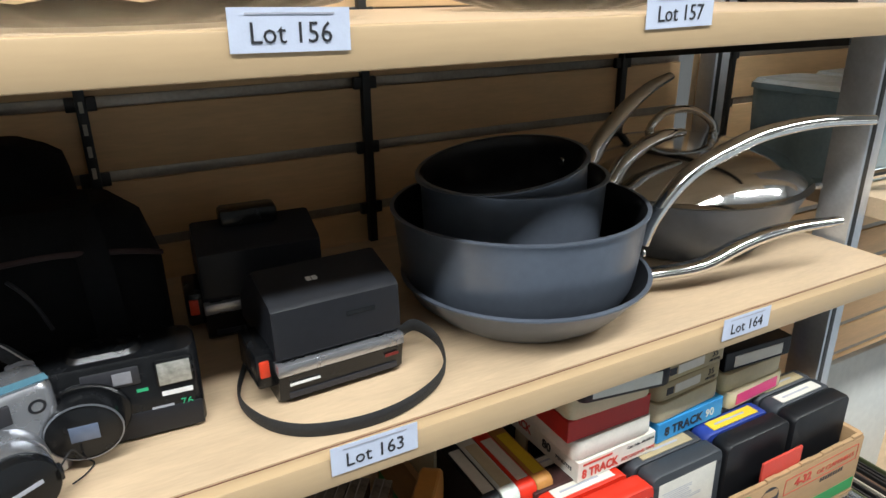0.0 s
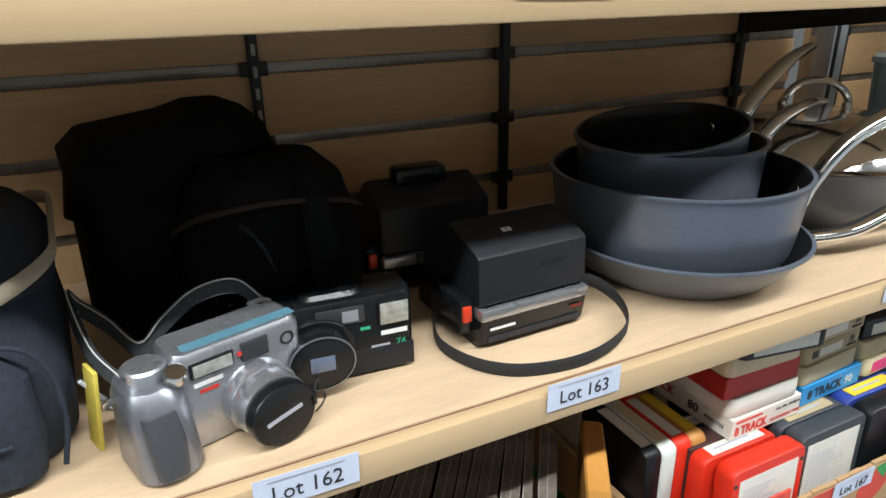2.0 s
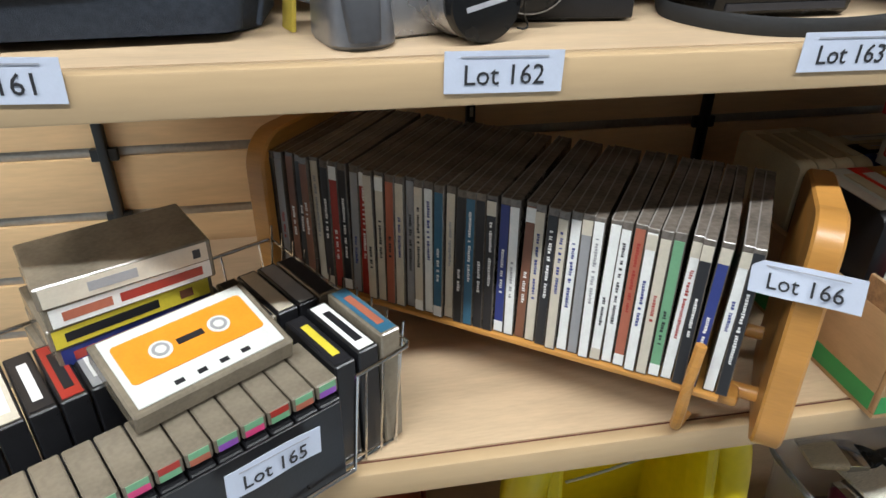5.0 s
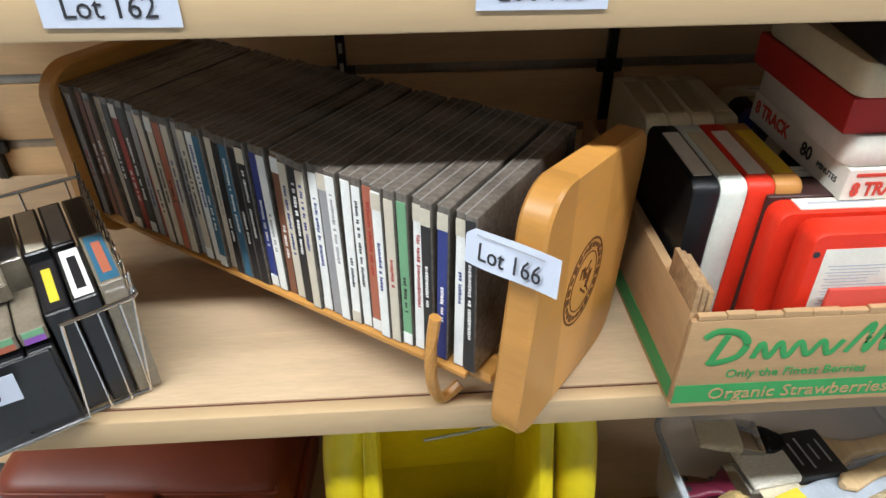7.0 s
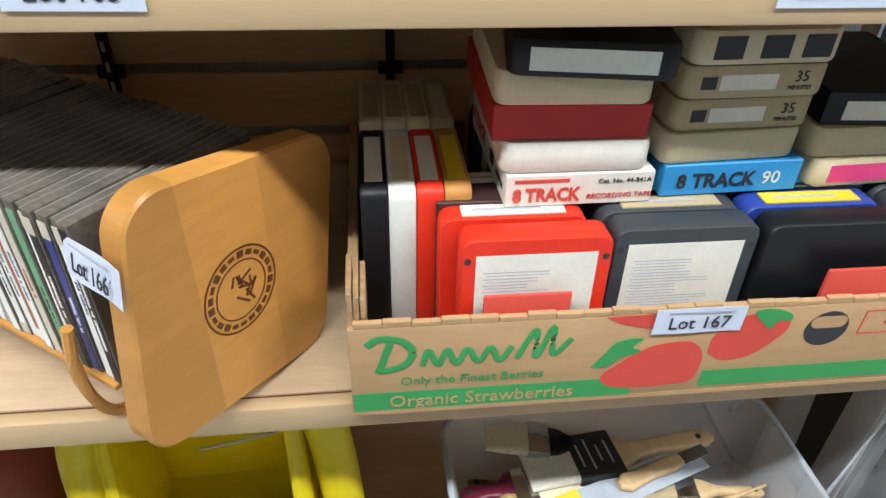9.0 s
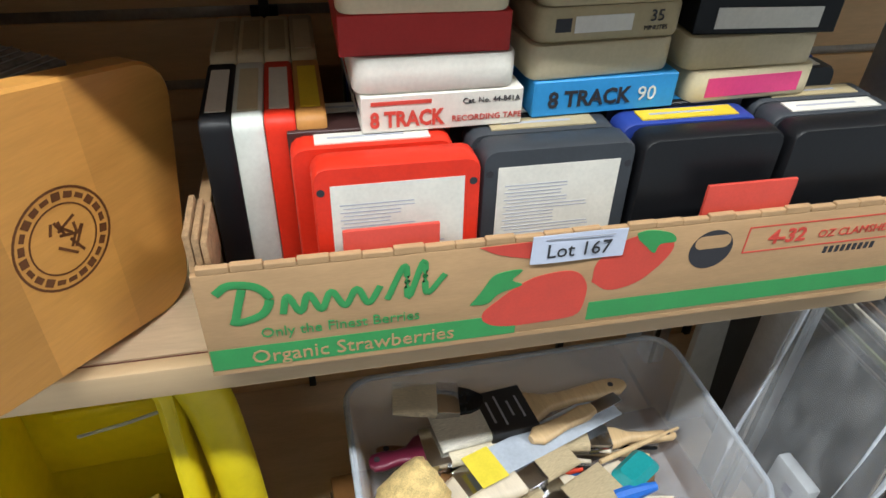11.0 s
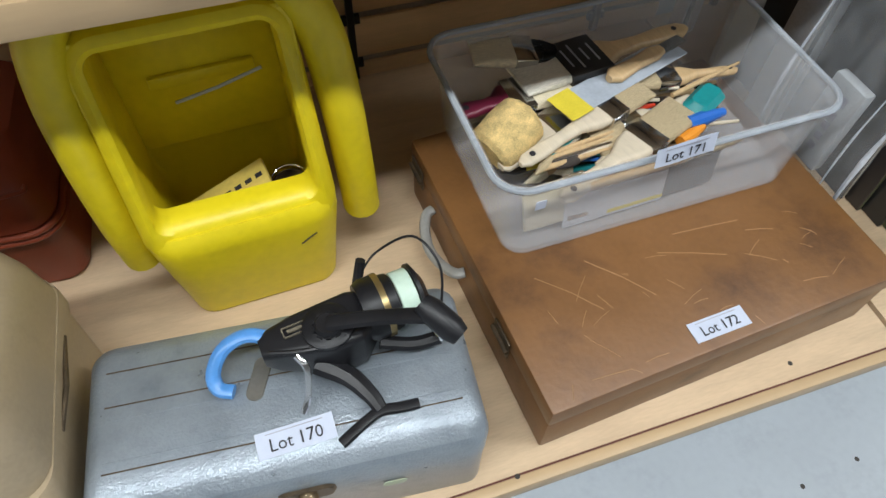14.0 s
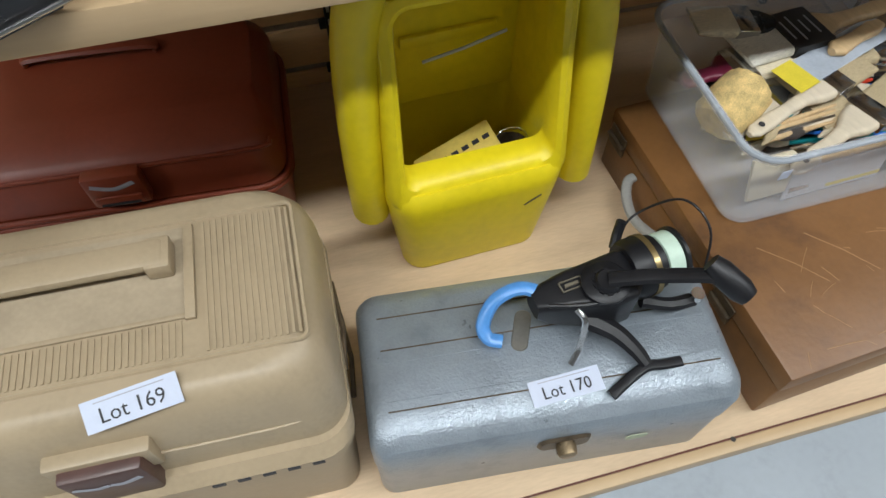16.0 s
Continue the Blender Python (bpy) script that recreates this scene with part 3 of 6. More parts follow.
ring = [(x, y, 0.089 + 0.3 * x) for x, y in rrect(0.261, 0.213, 0.05, 8)]
part("binding", sweep([Vector(p) for p in ring + ring[:1]], 0.004, 0.0105, 8), TAN_TAPE, t, "tan binding along the flap")
pk = part("front_pocket", soft([(0.006, 0.185, 0.03, 0.014, 0.01, -0.1), (0.03, 0.195, 0.036, 0.016, 0.01, -0.1), (0.07, 0.19, 0.034, 0.016, 0.01, -0.098), (0.09, 0.16, 0.02, 0.009, 0.01, -0.096)], 0.002, 3), NAVY_NYLON, t)
part("seam", sweep(smooth_line([(-0.08, -0.1195, 0.03), (0.0, -0.1205, 0.033), (0.09, -0.1195, 0.036)], 6), 0.0022), NAVY_NYLON, pk)
part("piping", sweep(smooth_line([(0.112, -0.108, 0.008), (0.118, -0.106, 0.04), (0.112, -0.105, 0.078), (0.085, -0.107, 0.094), (0.0, -0.109, 0.098), (-0.06, -0.109, 0.096)], 6), 0.0035), NAVY_NYLON, pk)
for x in (-0.075, -0.105):
    part("buckle_strap", cube(0.022, 0.004, 0.095, pose(x, -0.123, 0.004), 0.0015), STRAP, t)
    part("buckle", cube(0.03, 0.008, 0.024, pose(x, -0.126, 0.055), 0.003), BLACK_PLASTIC, t)
part("maker_mark", cube(0.07, 0.0006, 0.011, pose(-0.05, -0.1065, 0.105, -12, 0, 0)), GREY_INK, t, "pale maker's name strip")
part("carry_handle", sweep(smooth_line([(-0.06, 0, 0.158), (-0.05, 0, 0.182), (0.0, 0, 0.19), (0.05, 0, 0.18), (0.06, 0, 0.154)], 6), 0.02, 0.006), STRAP, t)

t = thing("camera_bag", pose(-0.208, 0.29, Z, 0, 0, 3), "tall black nylon case standing in deep shade", "bag")
part("body", soft([(0.001, 0.15, 0.13, 0.03), (0.02, 0.166, 0.14, 0.035), (0.12, 0.164, 0.135, 0.035), (0.152, 0.158, 0.12, 0.03), (0.16, 0.14, 0.1, 0.03)], 0.004, 5), BLACK_NYLON, t)
part("flap", soft([(0.11, 0.17, 0.145, 0.035), (0.15, 0.166, 0.135, 0.03), (0.166, 0.15, 0.11, 0.03, 0.005, 0), (0.176, 0.08, 0.08, 0.03, 0.03, 0), (0.184, 0.035, 0.05, 0.015, 0.034, 0)], 0.006, 8), BLACK_NYLON, t)
t = thing("camera_bag", pose(-0.142, 0.215, Z, 0, 0, -6), "rounded black padded pouch with a shoulder strap", "bag")
part("body", soft([(0.001, 0.13, 0.1, 0.03), (0.015, 0.145, 0.115, 0.035), (0.09, 0.145, 0.115, 0.04), (0.13, 0.125, 0.095, 0.04), (0.148, 0.085, 0.06, 0.025)], 0.003, 9), BLACK_NYLON, t)
part("zip_seam", sweep(smooth_line([(-0.074, -0.03, 0.1), (-0.05, -0.06, 0.118), (0, -0.066, 0.125), (0.05, -0.06, 0.12), (0.074, -0.03, 0.105)], 6), 0.0045), mat("dark_red_piping", (0.018, 0.006, 0.006), 0.8), t)
part("shoulder_strap", sweep(smooth_line([(0.02, -0.02, 0.152), (0.03, -0.066, 0.125), (0.034, -0.072, 0.06), (0.036, -0.066, 0.004)], 6), 0.022, 0.004, up=(0, 1, 0.1)), BLACK_NYLON, t)
part("zip_pull", sweep(smooth_line([(-0.026, -0.064, 0.11), (-0.018, -0.07, 0.104), (-0.01, -0.071, 0.09), (-0.004, -0.071, 0.072)], 6), 0.003), GREY_BLACK, t)

# tag and cords beside the bag
t = thing("paper_tag", pose(-0.292, 0.088, Z), "small yellow paper tag on white string", "tag")
part("tag", cube(0.003, 0.018, 0.055, pose(0.002, 0, 0.0, 0, 6, 20), 0.0006), mat("yellow_paper", (0.62, 0.5, 0.08), 0.7), t)
for k, pts in enumerate(([(0.0, 0.006, 0.045), (0.015, 0.01, 0.02), (0.03, 0.0, 0.006), (0.036, -0.008, 0.002)], [(0.0, 0.012, 0.02), (0.02, 0.016, 0.012), (0.034, 0.01, 0.01), (0.03, -0.004, 0.003)])):
    part("string", sweep(smooth_line(pts, 6), 0.0028), PAPER, t, "loose white string")

# ---- top shelf: glass ----
GLASS = bpy.data.materials.new("clear_pressed_glass")
GLASS.use_nodes = True
_p = GLASS.node_tree.nodes["Principled BSDF"]
_p.inputs["Base Color"].default_value, _p.inputs["Roughness"].default_value = (0.93, 0.97, 0.96, 1), 0.04
_p.inputs["Transmission Weight"].default_value, _p.inputs["IOR"].default_value = 1.0, 1.45
for cx, cy, r in ((-0.07, 0.185, 0.165), (0.33, 0.2, 0.12)):
    t = thing("glass_platter", pose(cx, cy, TOPZ + 0.0005), "clear pressed-glass platter with a scalloped rim", "plate", "glass platters")
    b = lathe([(0, 0), (r * 0.6, 0), (r * 0.95, 0.012), (r, 0.015), (r * 0.99, 0.018), (r * 0.6, 0.006), (0, 0.005)], 72)
    for v in b.verts:
        a = math.atan2(v.co.y, v.co.x)
        q = math.hypot(v.co.x, v.co.y)
        if q > r * 0.7:
            v.co.z += 0.002 * math.cos(a * 18)
            v.co.x, v.co.y = v.co.x * (1 + 0.012 * math.cos(a * 18)), v.co.y * (1 + 0.012 * math.cos(a * 18))
    part("plate", b, GLASS, t)


# ---- middle shelf: discs in a wooden rack ----
RACK_WOOD = mat("honey_varnished_wood", (0.50, 0.235, 0.055), 0.32, 0, 0.14, 9, 0.03, grain=(1, 1, 9))
RACK_LAM = mat("laminated_honey_wood", (0.50, 0.235, 0.055), 0.32, 0, 0.1, 9, 0.03, grain=(1, 1, 9))
_nt = RACK_LAM.node_tree
_co, _sp = _nt.nodes.new("ShaderNodeTexCoord"), _nt.nodes.new("ShaderNodeSeparateXYZ")
_nt.links.new(_co.outputs["Generated"], _sp.inputs[0])
_st = _nt.nodes.new("ShaderNodeValToRGB")
_st.color_ramp.interpolation = "CONSTANT"
for _k, (_p, _v) in enumerate(((0.0, 0.9), (0.3, 1.12), (0.62, 0.97))):
    _e = _st.color_ramp.elements[_k] if _k < 2 else _st.color_ramp.elements.new(_p)
    _e.position, _e.color = _p, (_v, _v, _v, 1)
_nt.links.new(_sp.outputs["Y"], _st.inputs[0])
_mx = _nt.nodes.new("ShaderNodeMix")
_mx.data_type, _mx.blend_type = "RGBA", "MULTIPLY"
_mx.inputs[0].default_value = 1.0
_bs = _nt.nodes["Principled BSDF"].inputs["Base Color"]
_nt.links.new(_bs.links[0].from_socket, _mx.inputs[6])
_nt.links.new(_st.outputs[0], _mx.inputs[7])
_nt.links.new(_mx.outputs[2], _bs)
RACK_DARK = mat("burnt_wood_mark", (0.11, 0.035, 0.008), 0.5, 0, 0.2, 60)
CASE_CLEAR = mat("smoky_clear_plastic", (0.125, 0.105, 0.088), 0.16, 0, 0.45, 30, 0.02)
CASE_EDGE = mat("pale_clear_edge", (0.22, 0.2, 0.185), 0.15)


def palette(name, base, rough=0.4):
    return mat(name, base, rough, 0, 0.08, 60, 0.02)


SPINES = [palette("spine_" + n, c) for n, c in (("black", (0.015, 0.015, 0.018)), ("white", (0.80, 0.80, 0.78)), ("cream", (0.60, 0.54, 0.44)), ("grey", (0.3, 0.3, 0.31)), ("red", (0.35, 0.03, 0.02)), ("blue", (0.025, 0.04, 0.2)), ("green", (0.16, 0.36, 0.2)), ("teal", (0.03, 0.12, 0.2)), ("brown", (0.2, 0.08, 0.045)), ("rust", (0.4, 0.12, 0.07)))]
K, W, C, G, R, B, N, T, O, U = SPINES
rng = random.Random(4)
MZ = MIDZ
AX = math.degrees(math.atan2(-0.227, 0.319))
rack_m = pose(-0.004, -0.02, MZ, 0, 0, AX)  # x along the row, y into the depth, last disc ends at x = 0
rack = thing("disc_rack", rack_m, "honey-coloured wooden rack holding a row of discs", "disc rack")
b = stack([(0, 0.178, 0.172, 0.026), (0.002, 0.182, 0.176, 0.028), (0.018, 0.182, 0.176, 0.028), (0.02, 0.178, 0.172, 0.026)], 8)
end_m = rack_m.inverted() @ (pose(0.081, 0.021, 0.7275, 0, 0, -36) @ pose(0, 0, 0, 0, 90, 0) @ pose(0, 0, 0, 0, 0, -8))
b.transform(end_m @ pose(0, 0, -0.02, 0, 0, -1))
endb = part("end_board", b, RACK_LAM, rack, "thick rounded square end board")
for r0, r1 in ((0.0325, 0.031), (0.0225, 0.0215)):
    b = lathe([(r1, 0.0001), (r0, 0.0001), (r0, 0.0004), (r1, 0.0004)], 40)
    b.transform(end_m @ pose(0.0, -0.006, 0))
    part("burnt_ring", b, RACK_DARK, endb, "burnt round maker's seal")
for k in range(22):
    a = 2 * math.pi * k / 22
    b = cube(0.003 + 0.001 * (k % 3), 0.0055, 0.0003, pose(0.027 * math.cos(a), -0.006 + 0.027 * math.sin(a), 0.0001, 0, 0, math.degrees(a) + 90 * 0))
    b.transform(end_m)
    part("seal_letter", b, RACK_DARK, endb)
for k in range(12):
    b = cube(0.006 + 0.009 * rng.random(), 0.0018, 0.0003, pose(rng.uniform(-0.011, 0.011), -0.006 + rng.uniform(-0.013, 0.013), 0.0001, 0, 0, rng.uniform(0, 180)))
    b.transform(end_m)
    part("seal_mark", b, RACK_DARK, endb)
b = stack([(0, 0.163, 0.165, 0.03), (0.002, 0.167, 0.169, 0.032), (0.018, 0.167, 0.169, 0.032), (0.02, 0.163, 0.165, 0.03)], 8)
b.transform(pose(-0.412, 0.075, 0.108) @ pose(0, 0, 0, 0, 90, 0))
part("end_board", b, RACK_WOOD, rack)
for y in (0.012, 0.125):
    part("rail", span(-0.395, 0.012, y, y + 0.02, 0.0375, 0.0475, 0.003), RACK_WOOD, rack)
part("floor_slat", span(-0.4, -0.002, 0.0, 0.143, 0.0478, 0.0525, 0.001), RACK_WOOD, rack)
part("foot", sweep(smooth_line([(-0.022, -0.005, 0.098), (-0.024, -0.008, 0.07), (-0.025, -0.006, 0.04), (-0.026, 0.003, 0.014), (-0.025, 0.0145, 0.006), (-0.02, 0.024, 0.012)], 6), 0.009, 0.008), RACK_WOOD, rack, "bent wooden foot at the front")
part("foot", span(-0.393, -0.377, 0.05, 0.12, 0.0, 0.038, 0.003), RACK_WOOD, rack)
for y in (0.03, 0.115):
    b = lathe([(0, 0), (0.006, 0), (0.006, 0.045), (0, 0.045)], 14)
    b.transform(pose(-0.018, y, 0.042, 0, 90, 0))
    part("dowel", b, RACK_WOOD, rack)
lot_label("166", pose(0.0165, -0.0395, 0.79, 76, -6, -47), 0.0012)

ROW = [K, G, O, K, O, C, K, R, K, G, R, C, C, U, C, G, C, W, T, C, K, T, K, K, B, W, O, C, K, C, W, G, W, W, W, U, W, C, W, B, N, W, K, B, W, K]
ROW = ROW[:38] + ROW[-6:]
pitch = 0.398 / len(ROW)
for k, sp in enumerate(ROW):
    x = -0.398 + pitch * k + (0.004 if k >= len(ROW) - 2 else 0)
    d = thing("disc_case", rack_m @ pose(x, 0.0005 + rng.uniform(0, 0.0045), 0.0527, 0, rng.uniform(-0.6, 1.2), rng.uniform(-1.2, 1.2)), "plastic disc case standing spine outwards in the rack", "disc case", "disc cases")
    w = pitch - 0.0007
    part("case", span(0, w, 0.0, 0.142, 0, 0.1245, 0.0006, 1), CASE_CLEAR, d)
    part("spine", span(0.0007, w - 0.0008, -0.0005, 0.0, 0.0018, 0.118 if rng.random() < 0.7 else 0.121), sp, d, "printed paper spine")
    part("lid_edge", span(0, 0.0011, 0, 0.142, 0.1245, 0.1249), CASE_EDGE, d, "pale edge of the clear lid")
    dark = sp in (K, B, R, T, O)
    ink = W if dark else rng.choice((K, G, R, B, B))
    z = 0.03 + rng.random() * 0.03
    for q in range(rng.choice((1, 1, 2))):
        h = rng.uniform(0.018, 0.04)
        letters, zz = [], z
        while zz < min(z + h, 0.108):
            ln = rng.uniform(0.0009, 0.0021)
            letters.append(span(w * rng.uniform(0.34, 0.4), w * rng.uniform(0.58, 0.66), -0.0007, -0.0005, zz, zz + ln))
            zz += ln + (0.0007 if rng.random() < 0.85 else 0.003)
        part("title_print", join(*letters), ink, d, "line of tiny print")
        z += h + 0.004
    if rng.random() < 0.4:
        part("price_sticker", span(0.0005, w - 0.0005, -0.0009, -0.0005, 0.108, 0.12) if rng.random() < 0.6 else span(0.0005, w - 0.0005, -0.0009, -0.0005, 0.002, 0.012), W if rng.random() < 0.6 else C, d, "small white sticker")

# ---- middle shelf: cassettes in a wire basket ----
BASKET = pose(-0.228, 0.032, MZ, 0, 0, 31)
basket = thing("wire_basket", BASKET, "chrome wire basket with a dipped front, full of cassettes", "basket")
rim = smooth_line([(-0.33, 0.2, 0.094), (-0.335, 0.0, 0.094)], 3) + [Vector(p) for p in ((-0.335, -0.006, 0.094), (-0.27, -0.006, 0.094), (-0.255, -0.006, 0.01), (-0.055, -0.006, 0.01), (-0.048, -0.006, 0.094), (-0.003, -0.003, 0.094), (0, 0.0, 0.094), (0, 0.2, 0.094), (-0.33, 0.2, 0.094))]
part("rim", sweep(rim, 0.0036, 0.0036, 8), CHROME, basket)
base = [Vector(p) for p in ((-0.32, 0.005, 0.003), (-0.012, 0.005, 0.003), (-0.012, 0.19, 0.003), (-0.32, 0.19, 0.003), (-0.32, 0.005, 0.003))]
part("base_wire", sweep(base, 0.003, 0.003, 6), CHROME, basket)
for k in range(11):
    y = 0.004 + 0.019 * k
    part("side_wire", sweep([(-0.012, y, 0.003), (0, y, 0.11)], 0.0018, 0.0018, 6), CHROME, basket)
for k in range(9):
    x = -0.012 - 0.036 * k
    part("back_wire", sweep([(x, 0.19, 0.003), (x, 0.2, 0.094)], 0.0018, 0.0018, 6), CHROME, basket)
for x in (-0.012, -0.026, -0.04):
    part("front_wire", sweep([(x, 0.002, 0.003), (x, -0.006, 0.094)], 0.0018, 0.0018, 6), CHROME, basket)
TAPE_CLEAR = mat("clear_cassette_case", (0.19, 0.16, 0.12), 0.12, 0, 0.2, 40, 0.02)
TAPE_BLACK = mat("black_cassette_case", (0.014, 0.014, 0.016), 0.3, 0, 0.2, 50)
ORANGE = palette("orange_label", (0.75, 0.27, 0.02))
YELLOW_P = palette("yellow_paper_print", (0.68, 0.55, 0.05))
WHITE_P = palette("white_shell", (0.62, 0.63, 0.60))
PURPLE = palette("purple_label", (0.25, 0.08, 0.4))
PINK = palette("pink_label", (0.65, 0.06, 0.2))


def cassette(m, case, spine, bars=(), end=None):
    """A cassette case lying flat: its spine faces -y. Size 109 x 69 x 17 mm."""
    d = thing("cassette", m, "audio cassette in a plastic case in the wire basket", "cassette", "cassettes")
    part("case", span(0, 0.109, 0, 0.069, 0, 0.0165, 0.001, 1), case, d)
    part("card", span(0.003, 0.106, -0.0004, 0.0, 0.0015, 0.015), spine, d, "printed card spine")
    for x0, x1, c in bars:
        part("title_bar", span(x0, x1, -0.0008, -0.0004, 0.005, 0.0115), c, d)
    if end:
        part("end_label", span(-0.0004, 0, 0.004, 0.06, 0.002, 0.0145), end, d)
    return d


part("front_card", span(-0.325, -0.06, -0.0022, -0.0004, 0.004, 0.076, 0.0005, 1), TAPE_BLACK, basket, "plain black front card")
# standing cases along the front, spines upwards
def standing(x, y, case, top, bar, h=0.107, tilt=0):
    d = thing("cassette", BASKET @ pose(x, y, 0.0045, tilt, 0, 0), "audio cassette standing on end in the wire basket", "cassette", "cassettes")
    part("case", span(0, 0.0163, 0, 0.069, 0, h - 0.0045, 0.001, 1), case, d)
    part("card", span(0.002, 0.0145, 0.003, 0.066, h - 0.0045, h - 0.004), top, d, "printed card spine")
    if bar:
        part("title_bar", span(0.0055, 0.0115, 0.012, 0.055, h - 0.004, h - 0.0037), bar, d)
    return d


standing(-0.0195, 0.004, TAPE_CLEAR, T, U)
standing(-0.0375, 0.006, TAPE_BLACK, W, K, 0.1)
standing(-0.0555, 0.008, TAPE_BLACK, K, YELLOW_P, 0.095)
for k in range(12):
    x = -0.0735 - 0.0178 * k
    standing(x, 0.002, TAPE_BLACK, K, None, 0.075)
    d = thing("cassette", BASKET @ pose(x, 0.004, 0.0797), "clear cassette lying with its coloured end showing", "cassette", "cassettes")
    part("case", span(0, 0.0165, 0, 0.05, 0, 0.012, 0.001, 1), TAPE_CLEAR, d)
    part("card", span(0.002, 0.0145, -0.0004, 0, 0.001, 0.006), (PURPLE, U, N, PINK)[k % 4], d)
    part("card", span(0.002, 0.0145, -0.0004, 0, 0.006, 0.011), (N, N, R, N)[k % 4], d)
for k in range(8):
    standing(-0.021 - 0.0178 * k, 0.082, TAPE_BLACK if k % 3 else TAPE_CLEAR, (K, G, C, K)[k % 4], None, 0.1)
for k in range(9):
    standing(-0.17 - 0.0178 * k, 0.08, TAPE_BLACK, (K, G, R, K, C)[k % 5], (W, W, K)[k % 3], 0.104)
lot_label("165", BASKET @ pose(-0.116, -0.0125, 0.066, 90, 2, 0), 0.0008)
# flat pile
for k, (sp, bars) in enumerate(((W, ((0.045, 0.1, R),)), (B, ((0.01, 0.09, R),)), (YELLOW_P, ((0.01, 0.07, K), (0.085, 0.094, O))), (W, ((0.045, 0.1, R), (0.01, 0.04, U))), (C, ((0.03, 0.06, G), (0.096, 0.101, K))))):
    cassette(BASKET @ pose(-0.198 + 0.002 * (k % 2), 0.118 - 0.002 * k, 0.084 + 0.0168 * k, 0, 0, 4 - 2 * k), TAPE_CLEAR, sp, bars)
# white cassette with an orange label in its case
d = thing("cassette", BASKET @ pose(-0.178, 0.034, 0.094, 13, 0, 3), "white cassette with an orange label in a clear case", "cassette", "cassettes")
part("case", span(0, 0.109, 0, 0.069, 0, 0.0165, 0.0015, 1), TAPE_CLEAR, d)
sh = part("shell", span(0.005, 0.104, 0.004, 0.066, 0.0166, 0.0178, 0.0004, 1), WHITE_P, d)
part("label", stack([(0.018, 0.09, 0.036, 0.003, 0.0545, 0.039), (0.0183, 0.09, 0.036, 0.003, 0.0545, 0.039)], 4), ORANGE, sh, "orange paper label")
for x in (0.035, 0.075):
    b = lathe([(0, 0), (0.0075, 0), (0.0075, 0.0003), (0, 0.0003)], 24)
    b.transform(pose(x, 0.039, 0.0184))
    part("hub", b, WHITE_P, sh)
    b = lathe([(0.0035, 0), (0.0055, 0), (0.0055, 0.0004), (0.0035, 0.0004)], 16)
    b.transform(pose(x, 0.039, 0.0187))
    part("hub_ring", b, G, sh)
part("window", span(0.046, 0.064, 0.0365, 0.0415, 0.0184, 0.0187), K, sh)
for x in (0.03, 0.045, 0.06, 0.075):
    part("notch", span(x, x + 0.006, 0.008, 0.0115, 0.0179, 0.0182), K, sh)

# ---- middle shelf: berry carton with cartridges ----
CARD = mat("brown_corrugated_card", (0.40, 0.245, 0.12), 0.75, 0, 0.1, 18, 0.08, grain=(1, 1, 5))
CARD_EDGE = mat("card_flutes", (0.33, 0.20, 0.10), 0.85, 0, 0.35, 160, 0.4)
GREEN_PRINT = mat("green_carton_print", (0.03, 0.26, 0.07), 0.6, 0, 0.08, 60)
RED_PRINT = mat("red_carton_print", (0.55, 0.055, 0.035), 0.6, 0, 0.08, 60)
BX0, BX1, BY0, BY1, BZ0, BZ1 = 0.146, 0.662, -0.012, 0.3, MZ + 0.0005, 0.716
box = thing("berry_carton", pose(0, 0, 0), "open brown cardboard berry tray printed in green and red", "carton")
part("bottom", span(BX0, BX1, BY0, BY1, BZ0, BZ0 + 0.004), CARD, box)
front = part("front_wall", span(BX0, BX1, BY0, BY0 + 0.005, BZ0 + 0.0042, BZ1 - 0.004, 0.001), CARD, box)
for k in range(26):
    x = BX0 + 0.004 + (BX1 - BX0 - 0.008) * k / 26
    part("torn_edge", cube(0.0193, 0.0046, 0.0048 + 0.0009 * math.sin(k * 2.3), pose(x + 0.0095, BY0 + 0.0025, BZ1 - 0.004), 0.0006, 1), CARD, front)
for x0, x1, z1 in ((0.237, 0.297, 0.730), (0.478, 0.545, 0.738)):
    part("red_tab", span(x0, x1, BY0 + 0.0052, BY0 + 0.0082, BZ1 - 0.02, z1, 0.0008), RED_PRINT, box, "red-printed card tab")
part("back_wall", span(BX0, BX1, BY1 - 0.005, BY1, BZ0 + 0.0042, BZ1, 0.001), CARD, box)
for x in (BX0, BX1 - 0.008):
    side = part("side_wall", span(x, x + 0.008, BY0 + 0.0053, BY1 - 0.0053, BZ0 + 0.0042, BZ1, 0.001), CARD, box)
    part("green_band", span(x - 0.0004, x + 0.0001, BY0 + 0.006, BY1 - 0.006, BZ0 + 0.0045, BZ0 + 0.022), GREEN_PRINT, side)
for k in range(3):
    part("corner_flap", span(BX0 + 0.0005 + 0.0045 * k, BX0 + 0.0043 + 0.0045 * k, BY0 + 0.0055, BY0 + 0.05, BZ1 - 0.02, BZ1 + 0.022 - 0.003 * k, 0.0006), CARD_EDGE, box, "folded fluted corner flap")
FY = BY0 - 0.0003
def printed(name, bm, m, label=""):
    return part(name, bm, m, front, label)


